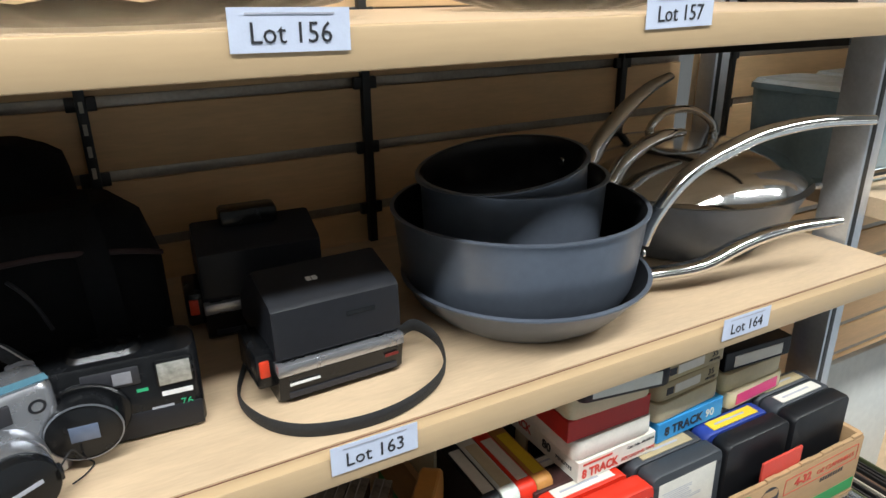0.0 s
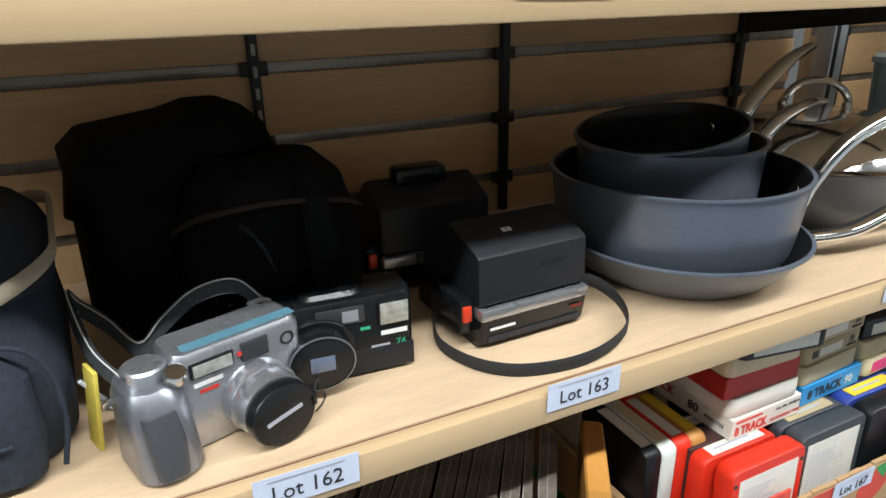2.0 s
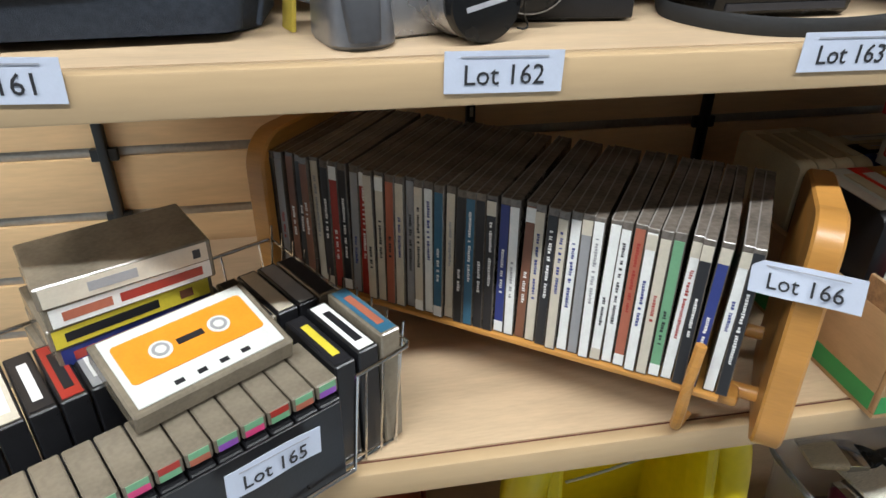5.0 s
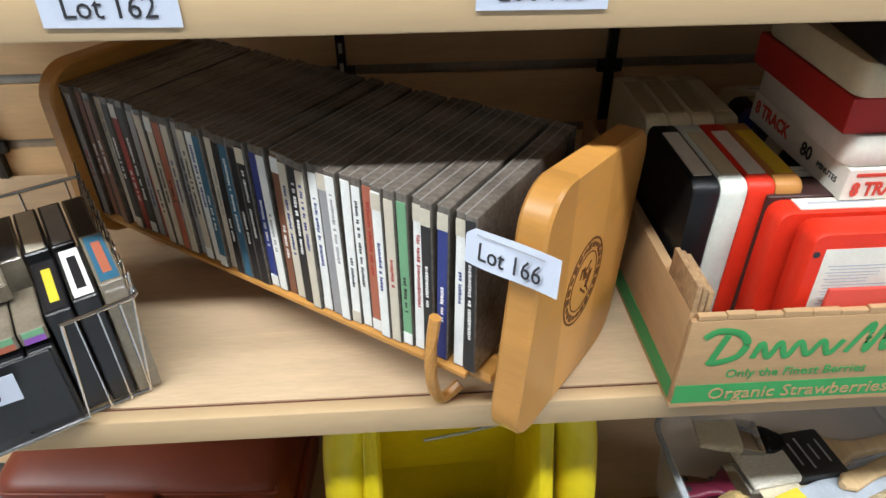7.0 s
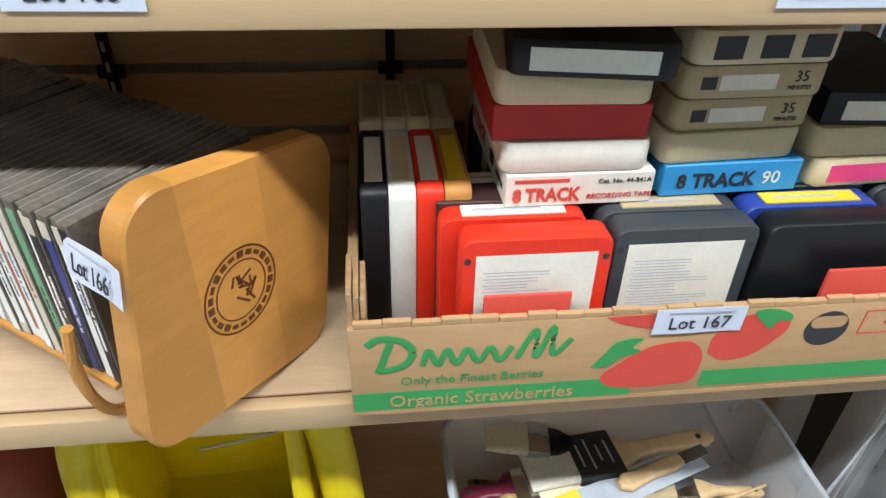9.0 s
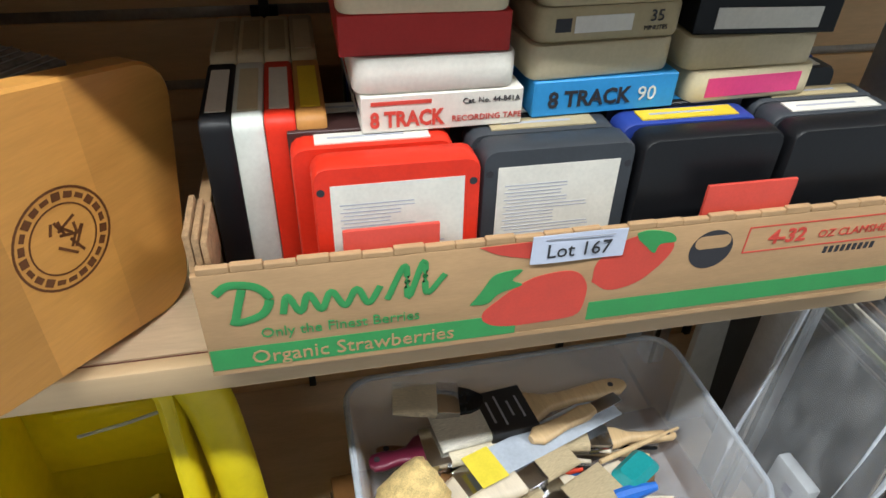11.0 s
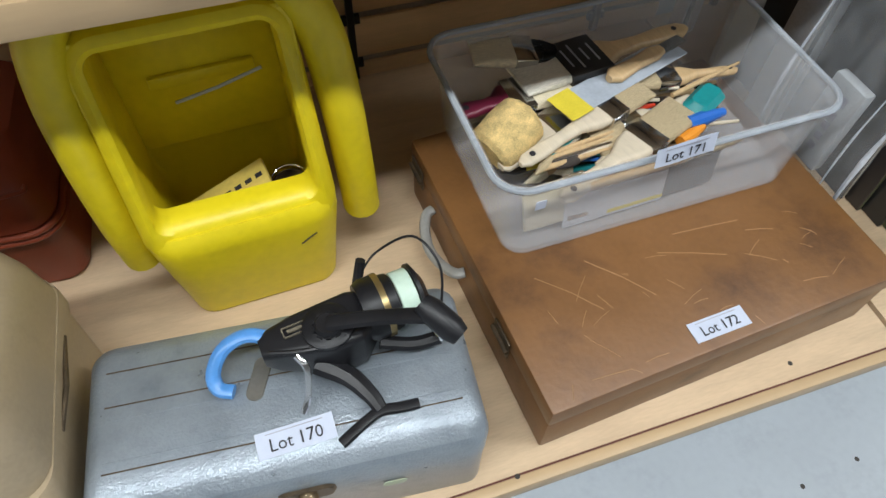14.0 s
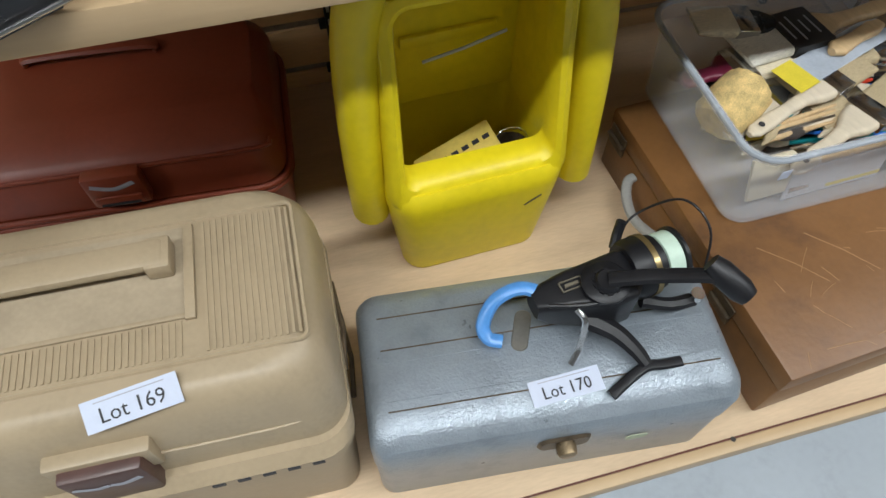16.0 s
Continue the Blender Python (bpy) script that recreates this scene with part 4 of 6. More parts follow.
printed("green_band", span(BX0 + 0.001, 0.352, FY, BY0, BZ0 + 0.0045, BZ0 + 0.0225), GREEN_PRINT)
printed("green_band", span(0.405, BX1 - 0.004, FY, BY0, BZ0 + 0.008, BZ0 + 0.0245), GREEN_PRINT)
written("Organic Strawberries", 0.0165, pose(0.24, FY - 0.0003, BZ0 + 0.0125, 90), CARD, front, "band_lettering", wide=0.95)
written("Only the Finest Berries", 0.0118, pose(0.232, FY - 0.0003, 0.6615, 90), GREEN_PRINT, front, "motto_lettering", wide=0.93)
# flowing green maker's name as plain strokes
def stroke(pts, w):
    printed("name_stroke", sweep([(x, FY - 0.0002, z) for x, z, *_ in [(p.x, p.y) for p in smooth_line([(a, b, 0) for a, b in pts], 8)]], 0.0006, w, 8), GREEN_PRINT)


stroke([(0.158, 0.697), (0.167, 0.703), (0.182, 0.700), (0.189, 0.69), (0.184, 0.678), (0.17, 0.673), (0.164, 0.675)], 0.0058)
stroke([(0.174, 0.699), (0.170, 0.686), (0.167, 0.675)], 0.0052)
stroke([(0.196, 0.676), (0.2, 0.69), (0.207, 0.676), (0.213, 0.69), (0.22, 0.676), (0.227, 0.69), (0.235, 0.677), (0.243, 0.69), (0.25, 0.677), (0.258, 0.69)], 0.0046)
stroke([(0.262, 0.678), (0.274, 0.704), (0.276, 0.678), (0.286, 0.706), (0.288, 0.68), (0.3, 0.694)], 0.0044)


def blob(rows, m, name, label=""):
    """A flat printed outline in the front wall's plane."""
    pts = smooth_line([(a, b, 0) for a, b in rows + rows[:1]], 6)[:-1]
    bm = loft([[(p.x, FY - 0.0001, p.y) for p in pts], [(p.x, BY0 - 0.00002, p.y) for p in pts]])
    printed(name, bm, m, label)


blob([(0.345, 0.672), (0.362, 0.682), (0.388, 0.684), (0.4, 0.672), (0.401, 0.655), (0.396, 0.643), (0.375, 0.6405), (0.345, 0.6405), (0.33, 0.646), (0.328, 0.656)], RED_PRINT, "strawberry", "red printed strawberry")
blob([(0.322, 0.7115), (0.336, 0.704), (0.362, 0.698), (0.385, 0.7), (0.394, 0.7115)], RED_PRINT, "strawberry")
blob([(0.404, 0.672), (0.418, 0.663), (0.438, 0.667), (0.454, 0.682), (0.46, 0.696), (0.452, 0.707), (0.425, 0.706), (0.406, 0.69)], RED_PRINT, "strawberry", "red printed strawberry")
FY -= 0.0003
blob([(0.318, 0.664), (0.326, 0.676), (0.334, 0.688), (0.352, 0.69), (0.346, 0.682), (0.353, 0.677), (0.338, 0.672), (0.33, 0.664)], GREEN_PRINT, "leaf")
blob([(0.43, 0.71), (0.44, 0.7115), (0.456, 0.707), (0.46, 0.7), (0.449, 0.699), (0.446, 0.692), (0.438, 0.699), (0.432, 0.705)], GREEN_PRINT, "leaf")
FY += 0.0003
# round seal and boxed lettering
b = lathe([(0, 0), (0.0165, 0), (0.0165, 0.0003), (0, 0.0003)], 32)
b.transform(pose(0.49, BY0, 0.689, 90, 0, 0))
printed("seal", b, INK, "dark round printed seal")
b = stack([(0, 0.027, 0.011, 0.005), (0.0002, 0.027, 0.011, 0.005)], 6)
b.transform(pose(0.49, FY, 0.6955, 90, 0, 0))
printed("seal_field", b, CARD)
for z0, z1 in ((0.7035, 0.7045), (0.682, 0.683)):
    printed("frame_line", span(0.517, 0.652, FY, BY0, z0, z1), RED_PRINT)
for x in (0.516, 0.652):
    printed("frame_line", span(x, x + 0.001, FY, BY0, 0.682, 0.7045), RED_PRINT)
written("4-32", 0.0165, pose(0.549, FY - 0.0002, 0.6935, 90), RED_PRINT, front, "count_lettering", bold=0.0004)
written("OZ CLAMSHELLS", 0.0095, pose(0.61, FY - 0.0002, 0.692, 90), RED_PRINT, front, "count_lettering")
for k in range(9):
    printed("code_mark", span(0.585 + 0.005 * k, 0.588 + 0.005 * k, FY, BY0, 0.6735, 0.6795), INK)
lot_label("167", pose(0.389, FY - 0.0012, 0.7055, 90, 0.5, 0), 0.0004)

CART = {n: mat("cartridge_" + n, c, 0.42, 0, 0.08, 45, 0.05, 0.3) for n, c in (("red", (0.66, 0.03, 0.012)), ("black", (0.0075, 0.008, 0.0095)), ("grey", (0.04, 0.045, 0.052)), ("cream", (0.58, 0.50, 0.33)), ("white", (0.62, 0.65, 0.6)), ("tan", (0.40, 0.325, 0.19)), ("blue", (0.03, 0.25, 0.55)), ("deepblue", (0.02, 0.045, 0.25)), ("yellow", (0.65, 0.47, 0.03)), ("pink", (0.66, 0.06, 0.2)), ("paper", (0.66, 0.63, 0.56)), ("brown", (0.05, 0.022, 0.02)), ("orange", (0.42, 0.19, 0.05)), ("darkred", (0.42, 0.025, 0.02)))}


def cartridge(m, body, face=None, end=None, lines=0, sleeve=False, label="boxy tape cartridge in the berry carton"):
    """A tape cartridge 102 wide, 134 long, 22 thick. Lies flat: x width, y length (label end at -y), z thickness."""
    d = thing("tape_cartridge", m, label, "tape cartridge", "tape cartridges")
    if sleeve:
        part("sleeve", span(-0.052, 0.052, 0, 0.137, 0, 0.0245, 0.0007, 1), body, d)
    else:
        part("shell", stack([(0, 0.1, 0.132, 0.008, 0, 0.067), (0.002, 0.1025, 0.1345, 0.009, 0, 0.067), (0.02, 0.1025, 0.1345, 0.009, 0, 0.067), (0.022, 0.1, 0.132, 0.008, 0, 0.067)], 4), body, d)
    top = 0.0246 if sleeve else 0.0221
    if face:
        f = part("face_label", span(-0.041, 0.041, 0.006, 0.122, top, top + 0.0003), face, d, "printed paper label")
        for k in range(lines):
            w = 0.03 + 0.04 * rng.random()
            part("print_line", join(span(-0.036, -0.036 + w, 0.108 - 0.0052 * k, 0.1088 - 0.0052 * k, top + 0.0003, top + 0.0005), span(-0.034, -0.038 + 1.05 * w, 0.1056 - 0.0052 * k, 0.1063 - 0.0052 * k, top + 0.0003, top + 0.0005)), GREY_INK, f)
        for s in (-0.0465, 0.0465):
            if not sleeve:
                b = lathe([(0, 0), (0.0025, 0), (0.0025, 0.0003), (0, 0.0003)], 12)
                b.transform(pose(s, 0.118, top))
                part("screw_hole", b, INK, f)
    if end:
        part("end_label", span(-0.038, 0.038, -0.0006, 0.0 if sleeve else 0.0004, 0.004, 0.018), end, d, "printed end label")
    return d


def stand(x, y, body, face, lines, top=None, lean=0, yaw=0, sleeve=False, zz=0):
    d = cartridge(pose(x, y, BZ0 + 0.0045 + zz, 90 + lean, 0, yaw), body, face, None, lines, sleeve)
    if top:
        part("top_label", span(-0.036, 0.036, 0.134 if not sleeve else 0.137, 0.1352 if not sleeve else 0.1374, 0.005, 0.019), top, d, "printed label on the top end")
        part("print_line", span(-0.028, 0.02, 0.1352 if not sleeve else 0.1374, 0.1354 if not sleeve else 0.1376, 0.0105, 0.013), GREY_INK, d)
    return d


CC = CART
stand(0.273, 0.022, CC["red"], CC["paper"], 12, None, -2)
stand(0.262, 0.048, CC["red"], None, 0, CC["paper"], -2)
stand(0.378, 0.030, CC["grey"], CC["paper"], 9, None, -1)
stand(0.375, 0.056, CC["grey"], None, 0, CC["tan"], 0)
stand(0.365, 0.080, CC["black"], None, 0, CC["paper"], 0)
stand(0.485, 0.030, CC["black"], None, 3, None, 0)
stand(0.480, 0.055, CC["deepblue"], None, 0, CC["yellow"], 0)
stand(0.478, 0.079, CC["black"], None, 0, CC["blue"], 0, 0, True)
stand(0.593, 0.028, CC["black"], None, 4, None, 0)
stand(0.592, 0.052, CC["grey"], None, 0, CC["paper"], 0)
stand(0.592, 0.076, CC["grey"], None, 0, CC["tan"], 0)
stand(0.262, 0.073, CC["brown"], None, 0, None, 0, 0, True)
stand(0.262, 0.098, CC["black"], None, 0, CC["paper"], 0)
for k, y in enumerate((0.13, 0.155, 0.18, 0.205, 0.23, 0.255)):
    for j, x in enumerate((0.31, 0.415, 0.52, 0.6)):
        stand(x, y, (CC["black"], CC["cream"], CC["grey"], CC["deepblue"])[(k + 2 * j) % 4], None, 0, (CC["paper"], CC["tan"], CC["paper"])[(k + j) % 3])
# turned sideways along the left wall of the carton
for row, (y, zz) in enumerate(((0.052, 0.012), (0.158, 0.012))):
    for k, (c, e) in enumerate((("black", "paper"), ("white", "cream"), ("red", "paper"), ("orange", "yellow"))):
        if row:
            c, e = ("cream", "tan") if k < 3 else ("tan", "cream")
        d = cartridge(pose(0.1675 + 0.0195 * k, y + 0.051, BZ0 + 0.0045 + zz, 90, 0, 0) @ pose(0, 0, 0, 0, 90, 0) @ Matrix.Diagonal((1, 1, 0.86, 1)) @ pose(0, 0, -0.011), CC[c], None, None, 0)
        part("top_label", span(-0.038, 0.03, 0.134, 0.1352, 0.004, 0.0185), CC[e], d, "printed label on the top end")
        for j in range(5):
            part("grip_rib", span(0.051, 0.0517, 0.1 + 0.0035 * j, 0.1015 + 0.0035 * j, 0.005, 0.017), CC[c], d)
S1 = 0.769
def pile(x, y, z, yaw, c, end=None, sleeve=False, label="", extra=None):
    d = cartridge(pose(x, y, z, 0, 0, yaw), CC[c], None, end, 0, sleeve, label or "boxy tape cartridge lying in a pile")
    return d


d = pile(0.308, 0.042, S1, 1, "paper", None, True, "white boxed blank tape printed 8 TRACK in red")
written("8 TRACK", 0.0145, pose(-0.0235, -0.0004, 0.0085, 90), RED_PRINT, d, "lettering", bold=0.0005, wide=0.8)
written("RECORDING TAPE", 0.0056, pose(0.0285, -0.0004, 0.0065, 90), RED_PRINT, d, "lettering")
written("Cat. No. 44-841A", 0.0052, pose(0.031, -0.0004, 0.018, 90), INK, d, "lettering")
part("maker_mark", span(-0.046, -0.008, -0.0004, 0, 0.0185, 0.021), RED_PRINT, d)
written("8 TRACK", 0.0145, pose(-0.0523, 0.104, 0.014, 90, 0, -90), RED_PRINT, d, "lettering", bold=0.0005, wide=0.9)
written("80", 0.0145, pose(-0.0523, 0.05, 0.0125, 90, 0, -90), INK, d, "lettering", bold=0.0004)
written("MINUTES", 0.0062, pose(-0.0523, 0.022, 0.011, 90, 0, -90), INK, d, "lettering")
pile(0.303, 0.043, S1 + 0.0252, 0, "paper")
d = pile(0.297, 0.046, S1 + 0.0478, -1, "darkred", None, True, "red cardboard tape sleeve with a torn edge")
pile(0.296, 0.044, S1 + 0.0728, -2, "cream")
d = pile(0.300, 0.03, S1 + 0.0953, -9, "black", CC["white"], False)
d = pile(0.421, 0.05, S1, 2, "blue", None, True, "blue boxed blank tape printed 8 TRACK")
written("8 TRACK", 0.0155, pose(-0.012, -0.0004, 0.011, 90), INK, d, "lettering", bold=0.0004, wide=0.95)
written("90", 0.0145, pose(0.03, -0.0004, 0.011, 90), CC["white"], d, "lettering")
pile(0.416, 0.052, S1 + 0.0252, 4, "cream")
for k in range(2):
    d = pile(0.419 + 0.002 * k, 0.055, S1 + 0.0478 + 0.0226 * k, 3 - k, "tan", None, False, "tan tape cartridge printed 35 MINUTES")
    part("blank_panel", span(-0.026, 0.014, -0.0007, 0.0004, 0.006, 0.0165), CC["paper"], d)
    part("maker_mark", span(-0.039, -0.0285, -0.0007, 0.0004, 0.007, 0.0155), INK, d)
    written("35", 0.0105, pose(0.031, -0.0008, 0.014, 90), INK, d, "lettering")
    written("MINUTES", 0.0042, pose(0.031, -0.0008, 0.0065, 90), INK, d, "lettering")
d = pile(0.424, 0.056, S1 + 0.093, 2, "cream", None, False, "cream tape cartridge lying with its open end out")
for x in (-0.028, 0.004, 0.033):
    part("tape_opening", span(x - 0.01, x + 0.01, -0.0008, 0.0004, 0.004, 0.019), INK, d)
d = pile(0.535, 0.055, S1, 3, "cream", CC["pink"])
pile(0.53, 0.058, S1 + 0.0226, 1, "cream")
d = pile(0.535, 0.06, S1 + 0.0452, -4, "black", CC["paper"], True, "black tape sleeve with a worn white end")


# ---- base shelf ----
LZ = LOWZ
CASE_WOOD = scuffed("worn_brown_plywood", (0.19, 0.086, 0.027), (0.07, 0.029, 0.010), 0.4, 9, 1.0, 0.16)
SCRATCH = mat("pale_wood_scratch", (0.38, 0.21, 0.09), 0.6)
OLD_METAL = mat("tarnished_metal", (0.12, 0.09, 0.06), 0.45, 0.7, 0.4, 60, 0.1)
CM = pose(0.233, -0.229, LZ + 0.0006, 0, 0, 3.7)
t = thing("wooden_case", CM, "worn brown plywood case with scratches and a side handle", "case")
CW, CD, CH = 0.425, 0.372, 0.099
part("tray", span(0, CW, 0, CD, 0, 0.066, 0.003), CASE_WOOD, t)
lid = part("lid", span(-0.0015, CW + 0.0015, -0.0015, CD + 0.0015, 0.0672, CH, 0.003), CASE_WOOD, t)
for x0, y0, x1, y1 in ((0.05, 0.14, 0.1, 0.08), (0.19, 0.12, 0.26, 0.09), (0.11, 0.14, 0.16, 0.075), (0.3, 0.11, 0.33, 0.1), (0.22, 0.135, 0.3, 0.125), (0.36, 0.09, 0.372, 0.075), (0.05, 0.016, 0.09, 0.012), (0.14, 0.11, 0.145, 0.106)):
    part("scratch", sweep([(x0, y0, CH), ((x0 + x1) / 2 + 0.003, (y0 + y1) / 2, CH), (x1, y1, CH)], 0.0008, 0.0004, 6), SCRATCH, lid, "pale scratch in the varnish")
wear = random.Random(21)
for k in range(26):
    x0, y0, a, ln = wear.uniform(0.02, 0.4), wear.uniform(0.008, 0.12), wear.uniform(0, 6.3), wear.uniform(0.006, 0.035)
    x1, y1 = min(0.42, max(0.005, x0 + ln * math.cos(a))), min(0.13, max(0.004, y0 + ln * math.sin(a)))
    part("scratch", sweep([(x0, y0, CH), ((x0 + x1) / 2, (y0 + y1) / 2 + 0.001, CH), (x1, y1, CH)], 0.0006, 0.0003, 5), SCRATCH, lid)
for y in (0.085, 0.33):
    h = part("hinge", span(-0.004, -0.0015, y, y + 0.035, 0.052, 0.082, 0.001), OLD_METAL, t, "tarnished metal hinge")
    b = lathe([(0, 0), (0.003, 0), (0.003, 0.035), (0, 0.035)], 10)
    b.transform(pose(-0.005, y, 0.067, -90, 0, 0))
    part("pin", b, OLD_METAL, h)
line = smooth_line([(-0.002, 0.2, 0.052), (-0.012, 0.204, 0.05), (-0.021, 0.225, 0.044), (-0.025, 0.25, 0.041), (-0.021, 0.276, 0.044), (-0.012, 0.294, 0.05), (-0.002, 0.298, 0.052)], 6)
part("handle", sweep(line, 0.013, 0.011, 10), mat("clear_grey_plastic_handle", (0.27, 0.265, 0.25), 0.35), t, "grey plastic carry handle")
lot_label("172", CM @ pose(0.201, 0.021, CH + 0.0006, 0, 0, -0.5), 0.0003)

# clear tub with brushes
TUB = bpy.data.materials.new("milky_clear_plastic")
TUB.use_nodes = True
nt = TUB.node_tree
p = nt.nodes["Principled BSDF"]
p.inputs["Base Color"].default_value, p.inputs["Roughness"].default_value, p.inputs["IOR"].default_value = (0.8, 0.82, 0.86, 1), 0.22, 1.45
tr = nt.nodes.new("ShaderNodeBsdfTransparent")
mx = nt.nodes.new("ShaderNodeMixShader")
nz = nt.nodes.new("ShaderNodeTexNoise")
nz.inputs["Scale"].default_value = 6
mr = nt.nodes.new("ShaderNodeMapRange")
mr.inputs["To Min"].default_value, mr.inputs["To Max"].default_value = 0.2, 0.3
nt.links.new(nz.outputs[0], mr.inputs[0])
nt.links.new(mr.outputs[0], mx.inputs[0])
nt.links.new(tr.outputs[0], mx.inputs[1])
nt.links.new(p.outputs[0], mx.inputs[2])
nt.links.new(mx.outputs[0], nt.nodes["Material Output"].inputs["Surface"])
CTOP = LZ + CH + 0.0008
TX, TY, TZ0, TZ1 = 0.432, 0.062, CTOP, 0.3985
t = thing("plastic_tub", pose(TX, TY, TZ0, 0, 0, 0.8), "clear plastic tub full of paint brushes on the case", "tub")
h = TZ1 - TZ0
outer = [(0.0, 0.35, 0.224, 0.02), (0.003, 0.356, 0.23, 0.024), (h - 0.012, 0.38, 0.232, 0.03), (h - 0.011, 0.392, 0.238, 0.033), (h, 0.394, 0.24, 0.033), (h + 0.001, 0.388, 0.234, 0.031), (h - 0.008, 0.378, 0.224, 0.028), (0.006, 0.352, 0.224, 0.022), (0.004, 0.346, 0.218, 0.02)]
part("wall", stack(outer, 7), TUB, t)
rimring = [(x, y, h - 0.002) for x, y in rrect(0.394, 0.24, 0.033, 7)]
part("rim", sweep([Vector(q) for q in rimring + rimring[:1]], 0.007, 0.006, 8), mat("milky_plastic_rim", (0.34, 0.37, 0.41), 0.25), t)
part("price_sticker", cube(0.011, 0.0006, 0.013, pose(-0.155, -0.1195, 0.085, 2)), PAPER, t, "small white sticker")
lot_label("171", pose(0.421, -0.0665, 0.4085, 80, -3, 1), 0.0006)

BRISTLE = {n: mat("bristle_" + n, c, 0.75, 0, 0.25, 150, 0.5, grain=(1, 12, 1)) for n, c in (("cream", (0.70, 0.62, 0.46)), ("fawn", (0.48, 0.38, 0.23)), ("white", (0.80, 0.76, 0.66)), ("dark", (0.05, 0.04, 0.035)))}
PALE_WOOD = mat("pale_handle_wood", (0.52, 0.36, 0.19), 0.45, 0, 0.15, 14, 0.05, grain=(9, 1, 1))
BARE_WOOD = mat("bare_birch", (0.58, 0.50, 0.38), 0.55, 0, 0.1, 14, 0.05, grain=(9, 1, 1))
TEAL = mat("teal_plastic", (0.01, 0.25, 0.26), 0.35)
BLUE_PL = mat("blue_plastic", (0.02, 0.13, 0.5), 0.35)
SPONGE = mat("yellow_sponge", (0.66, 0.48, 0.20), 0.9, 0, 0.35, 90, 0.9)
CARDBLK = mat("black_card_sleeve", (0.015, 0.014, 0.014), 0.5)


def brush(m, w, bl, hl, bristle, handle, wrap=None, label="flat paint brush lying in the tub"):
    """A flat brush along x: bristles at -x, then ferrule, then a waisted handle with a hole."""
    d = thing("paint_brush", m, label, "paint brush", "paint brushes")
    rings = []
    for x, f, th in ((-bl, 1.04, 0.004), (-bl * 0.6, 1.03, 0.012), (0, 1.0, 0.014)):
        rings.append([(x, a, b) for a, b in rrect(w * f, th, th * 0.45, 4)])
    bm = loft(rings)
    part("bristles", bm, BRISTLE[bristle], d)
    if wrap:
        part("card_wrap", cube(bl * 0.8, w * 1.08, 0.017, pose(bl * 0.22, 0, -0.0085), 0.001), wrap, d, "black card sleeve with print")
        for k in range(4):
            part("print_line", cube(bl * 0.035, w * rng.uniform(0.35, 0.75), 0.0002, pose(-bl * 0.05 + bl * 0.17 * k, 0, 0.0086)), GREY_INK, d)
    part("ferrule", cube(0.026, w * 1.01, 0.0145, pose(0.012, 0, -0.0073), 0.001), CHROME, d)
    rings = []
    for f, ww, th in ((0.0, 0.92, 0.013), (0.12, 0.85, 0.013), (0.3, 0.42, 0.012), (0.5, 0.36, 0.011), (0.75, 0.46, 0.01), (0.93, 0.42, 0.008), (1.0, 0.18, 0.006)):
        rings.append([(0.024 + hl * f, a, b) for a, b in rrect(max(0.006, w * ww if w > 0.03 else w * (0.5 + ww / 2)), th, th * 0.45, 4)])
    g = part("handle", loft(rings), handle, d)
    b = lathe([(0, 0), (0.0035, 0), (0.0035, 0.0004), (0, 0.0004)], 12)
    b.transform(pose(0.024 + hl * 0.86, 0, 0.0055))
    part("hang_hole", b, INK, g)
    return d


def stick(x, y, z, yaw, ln, r, m, tip=None, pitch=0, label="thin brush handle lying in the tub"):
    d = thing("artist_brush", pose(x, y, z, 0, pitch, yaw), label, "brush", "thin brushes")
    b = lathe([(0, 0), (r, 0), (r * 1.1, ln * 0.4), (r * 0.6, ln), (0, ln)], 10)
    b.transform(pose(0, 0, 0, 0, 90, 0))
    part("handle", b, m, d)
    if tip:
        b = lathe([(0, 0), (r * 1.3, 0), (r * 1.5, 0.012), (r * 0.4, 0.028), (0, 0.03)], 10)
        b.transform(pose(0, 0, 0, 0, -90, 0))
        part("tip", b, BRISTLE[tip], d)


FB = CTOP + 0.02
# under-layer that fills the tub
for k in range(26):
    stick(rng.uniform(0.29, 0.5), rng.uniform(0.005, 0.12), FB + rng.uniform(0, 0.03), rng.uniform(-25, 25), rng.uniform(0.09, 0.14), rng.uniform(0.0025, 0.0045), rng.choice((PALE_WOOD, BARE_WOOD, TEAL, BLUE_PL, RED_PLASTIC, BLACK_PLASTIC, YELLOW_P)), rng.choice(("cream", "fawn", "dark")))
for k in range(9):
    brush(pose(rng.uniform(0.33, 0.5), rng.uniform(0.02, 0.12), FB + 0.01 + 0.004 * k, rng.uniform(-8, 8), rng.uniform(-4, 4), rng.uniform(-30, 30) + (180 if k % 2 else 0)), rng.uniform(0.03, 0.05), 0.045, 0.08, rng.choice(("cream", "fawn", "dark")), rng.choice((PALE_WOOD, BARE_WOOD, TEAL, CASE_WOOD)))
brush(pose(0.395, 0.128, 0.362, 0, 2, 8), 0.056, 0.07, 0.15, "white", PALE_WOOD, CARDBLK, "wide brush in a black card sleeve")
brush(pose(0.335, 0.155, 0.372, 0, 8, -8), 0.045, 0.05, 0.11, "cream", BLACK_PLASTIC, None)
brush(pose(0.335, 0.105, 0.352, 0, 0, 184), 0.05, 0.07, 0.06, "cream", mat("dark_red_handle", (0.12, 0.01, 0.03), 0.35), None)
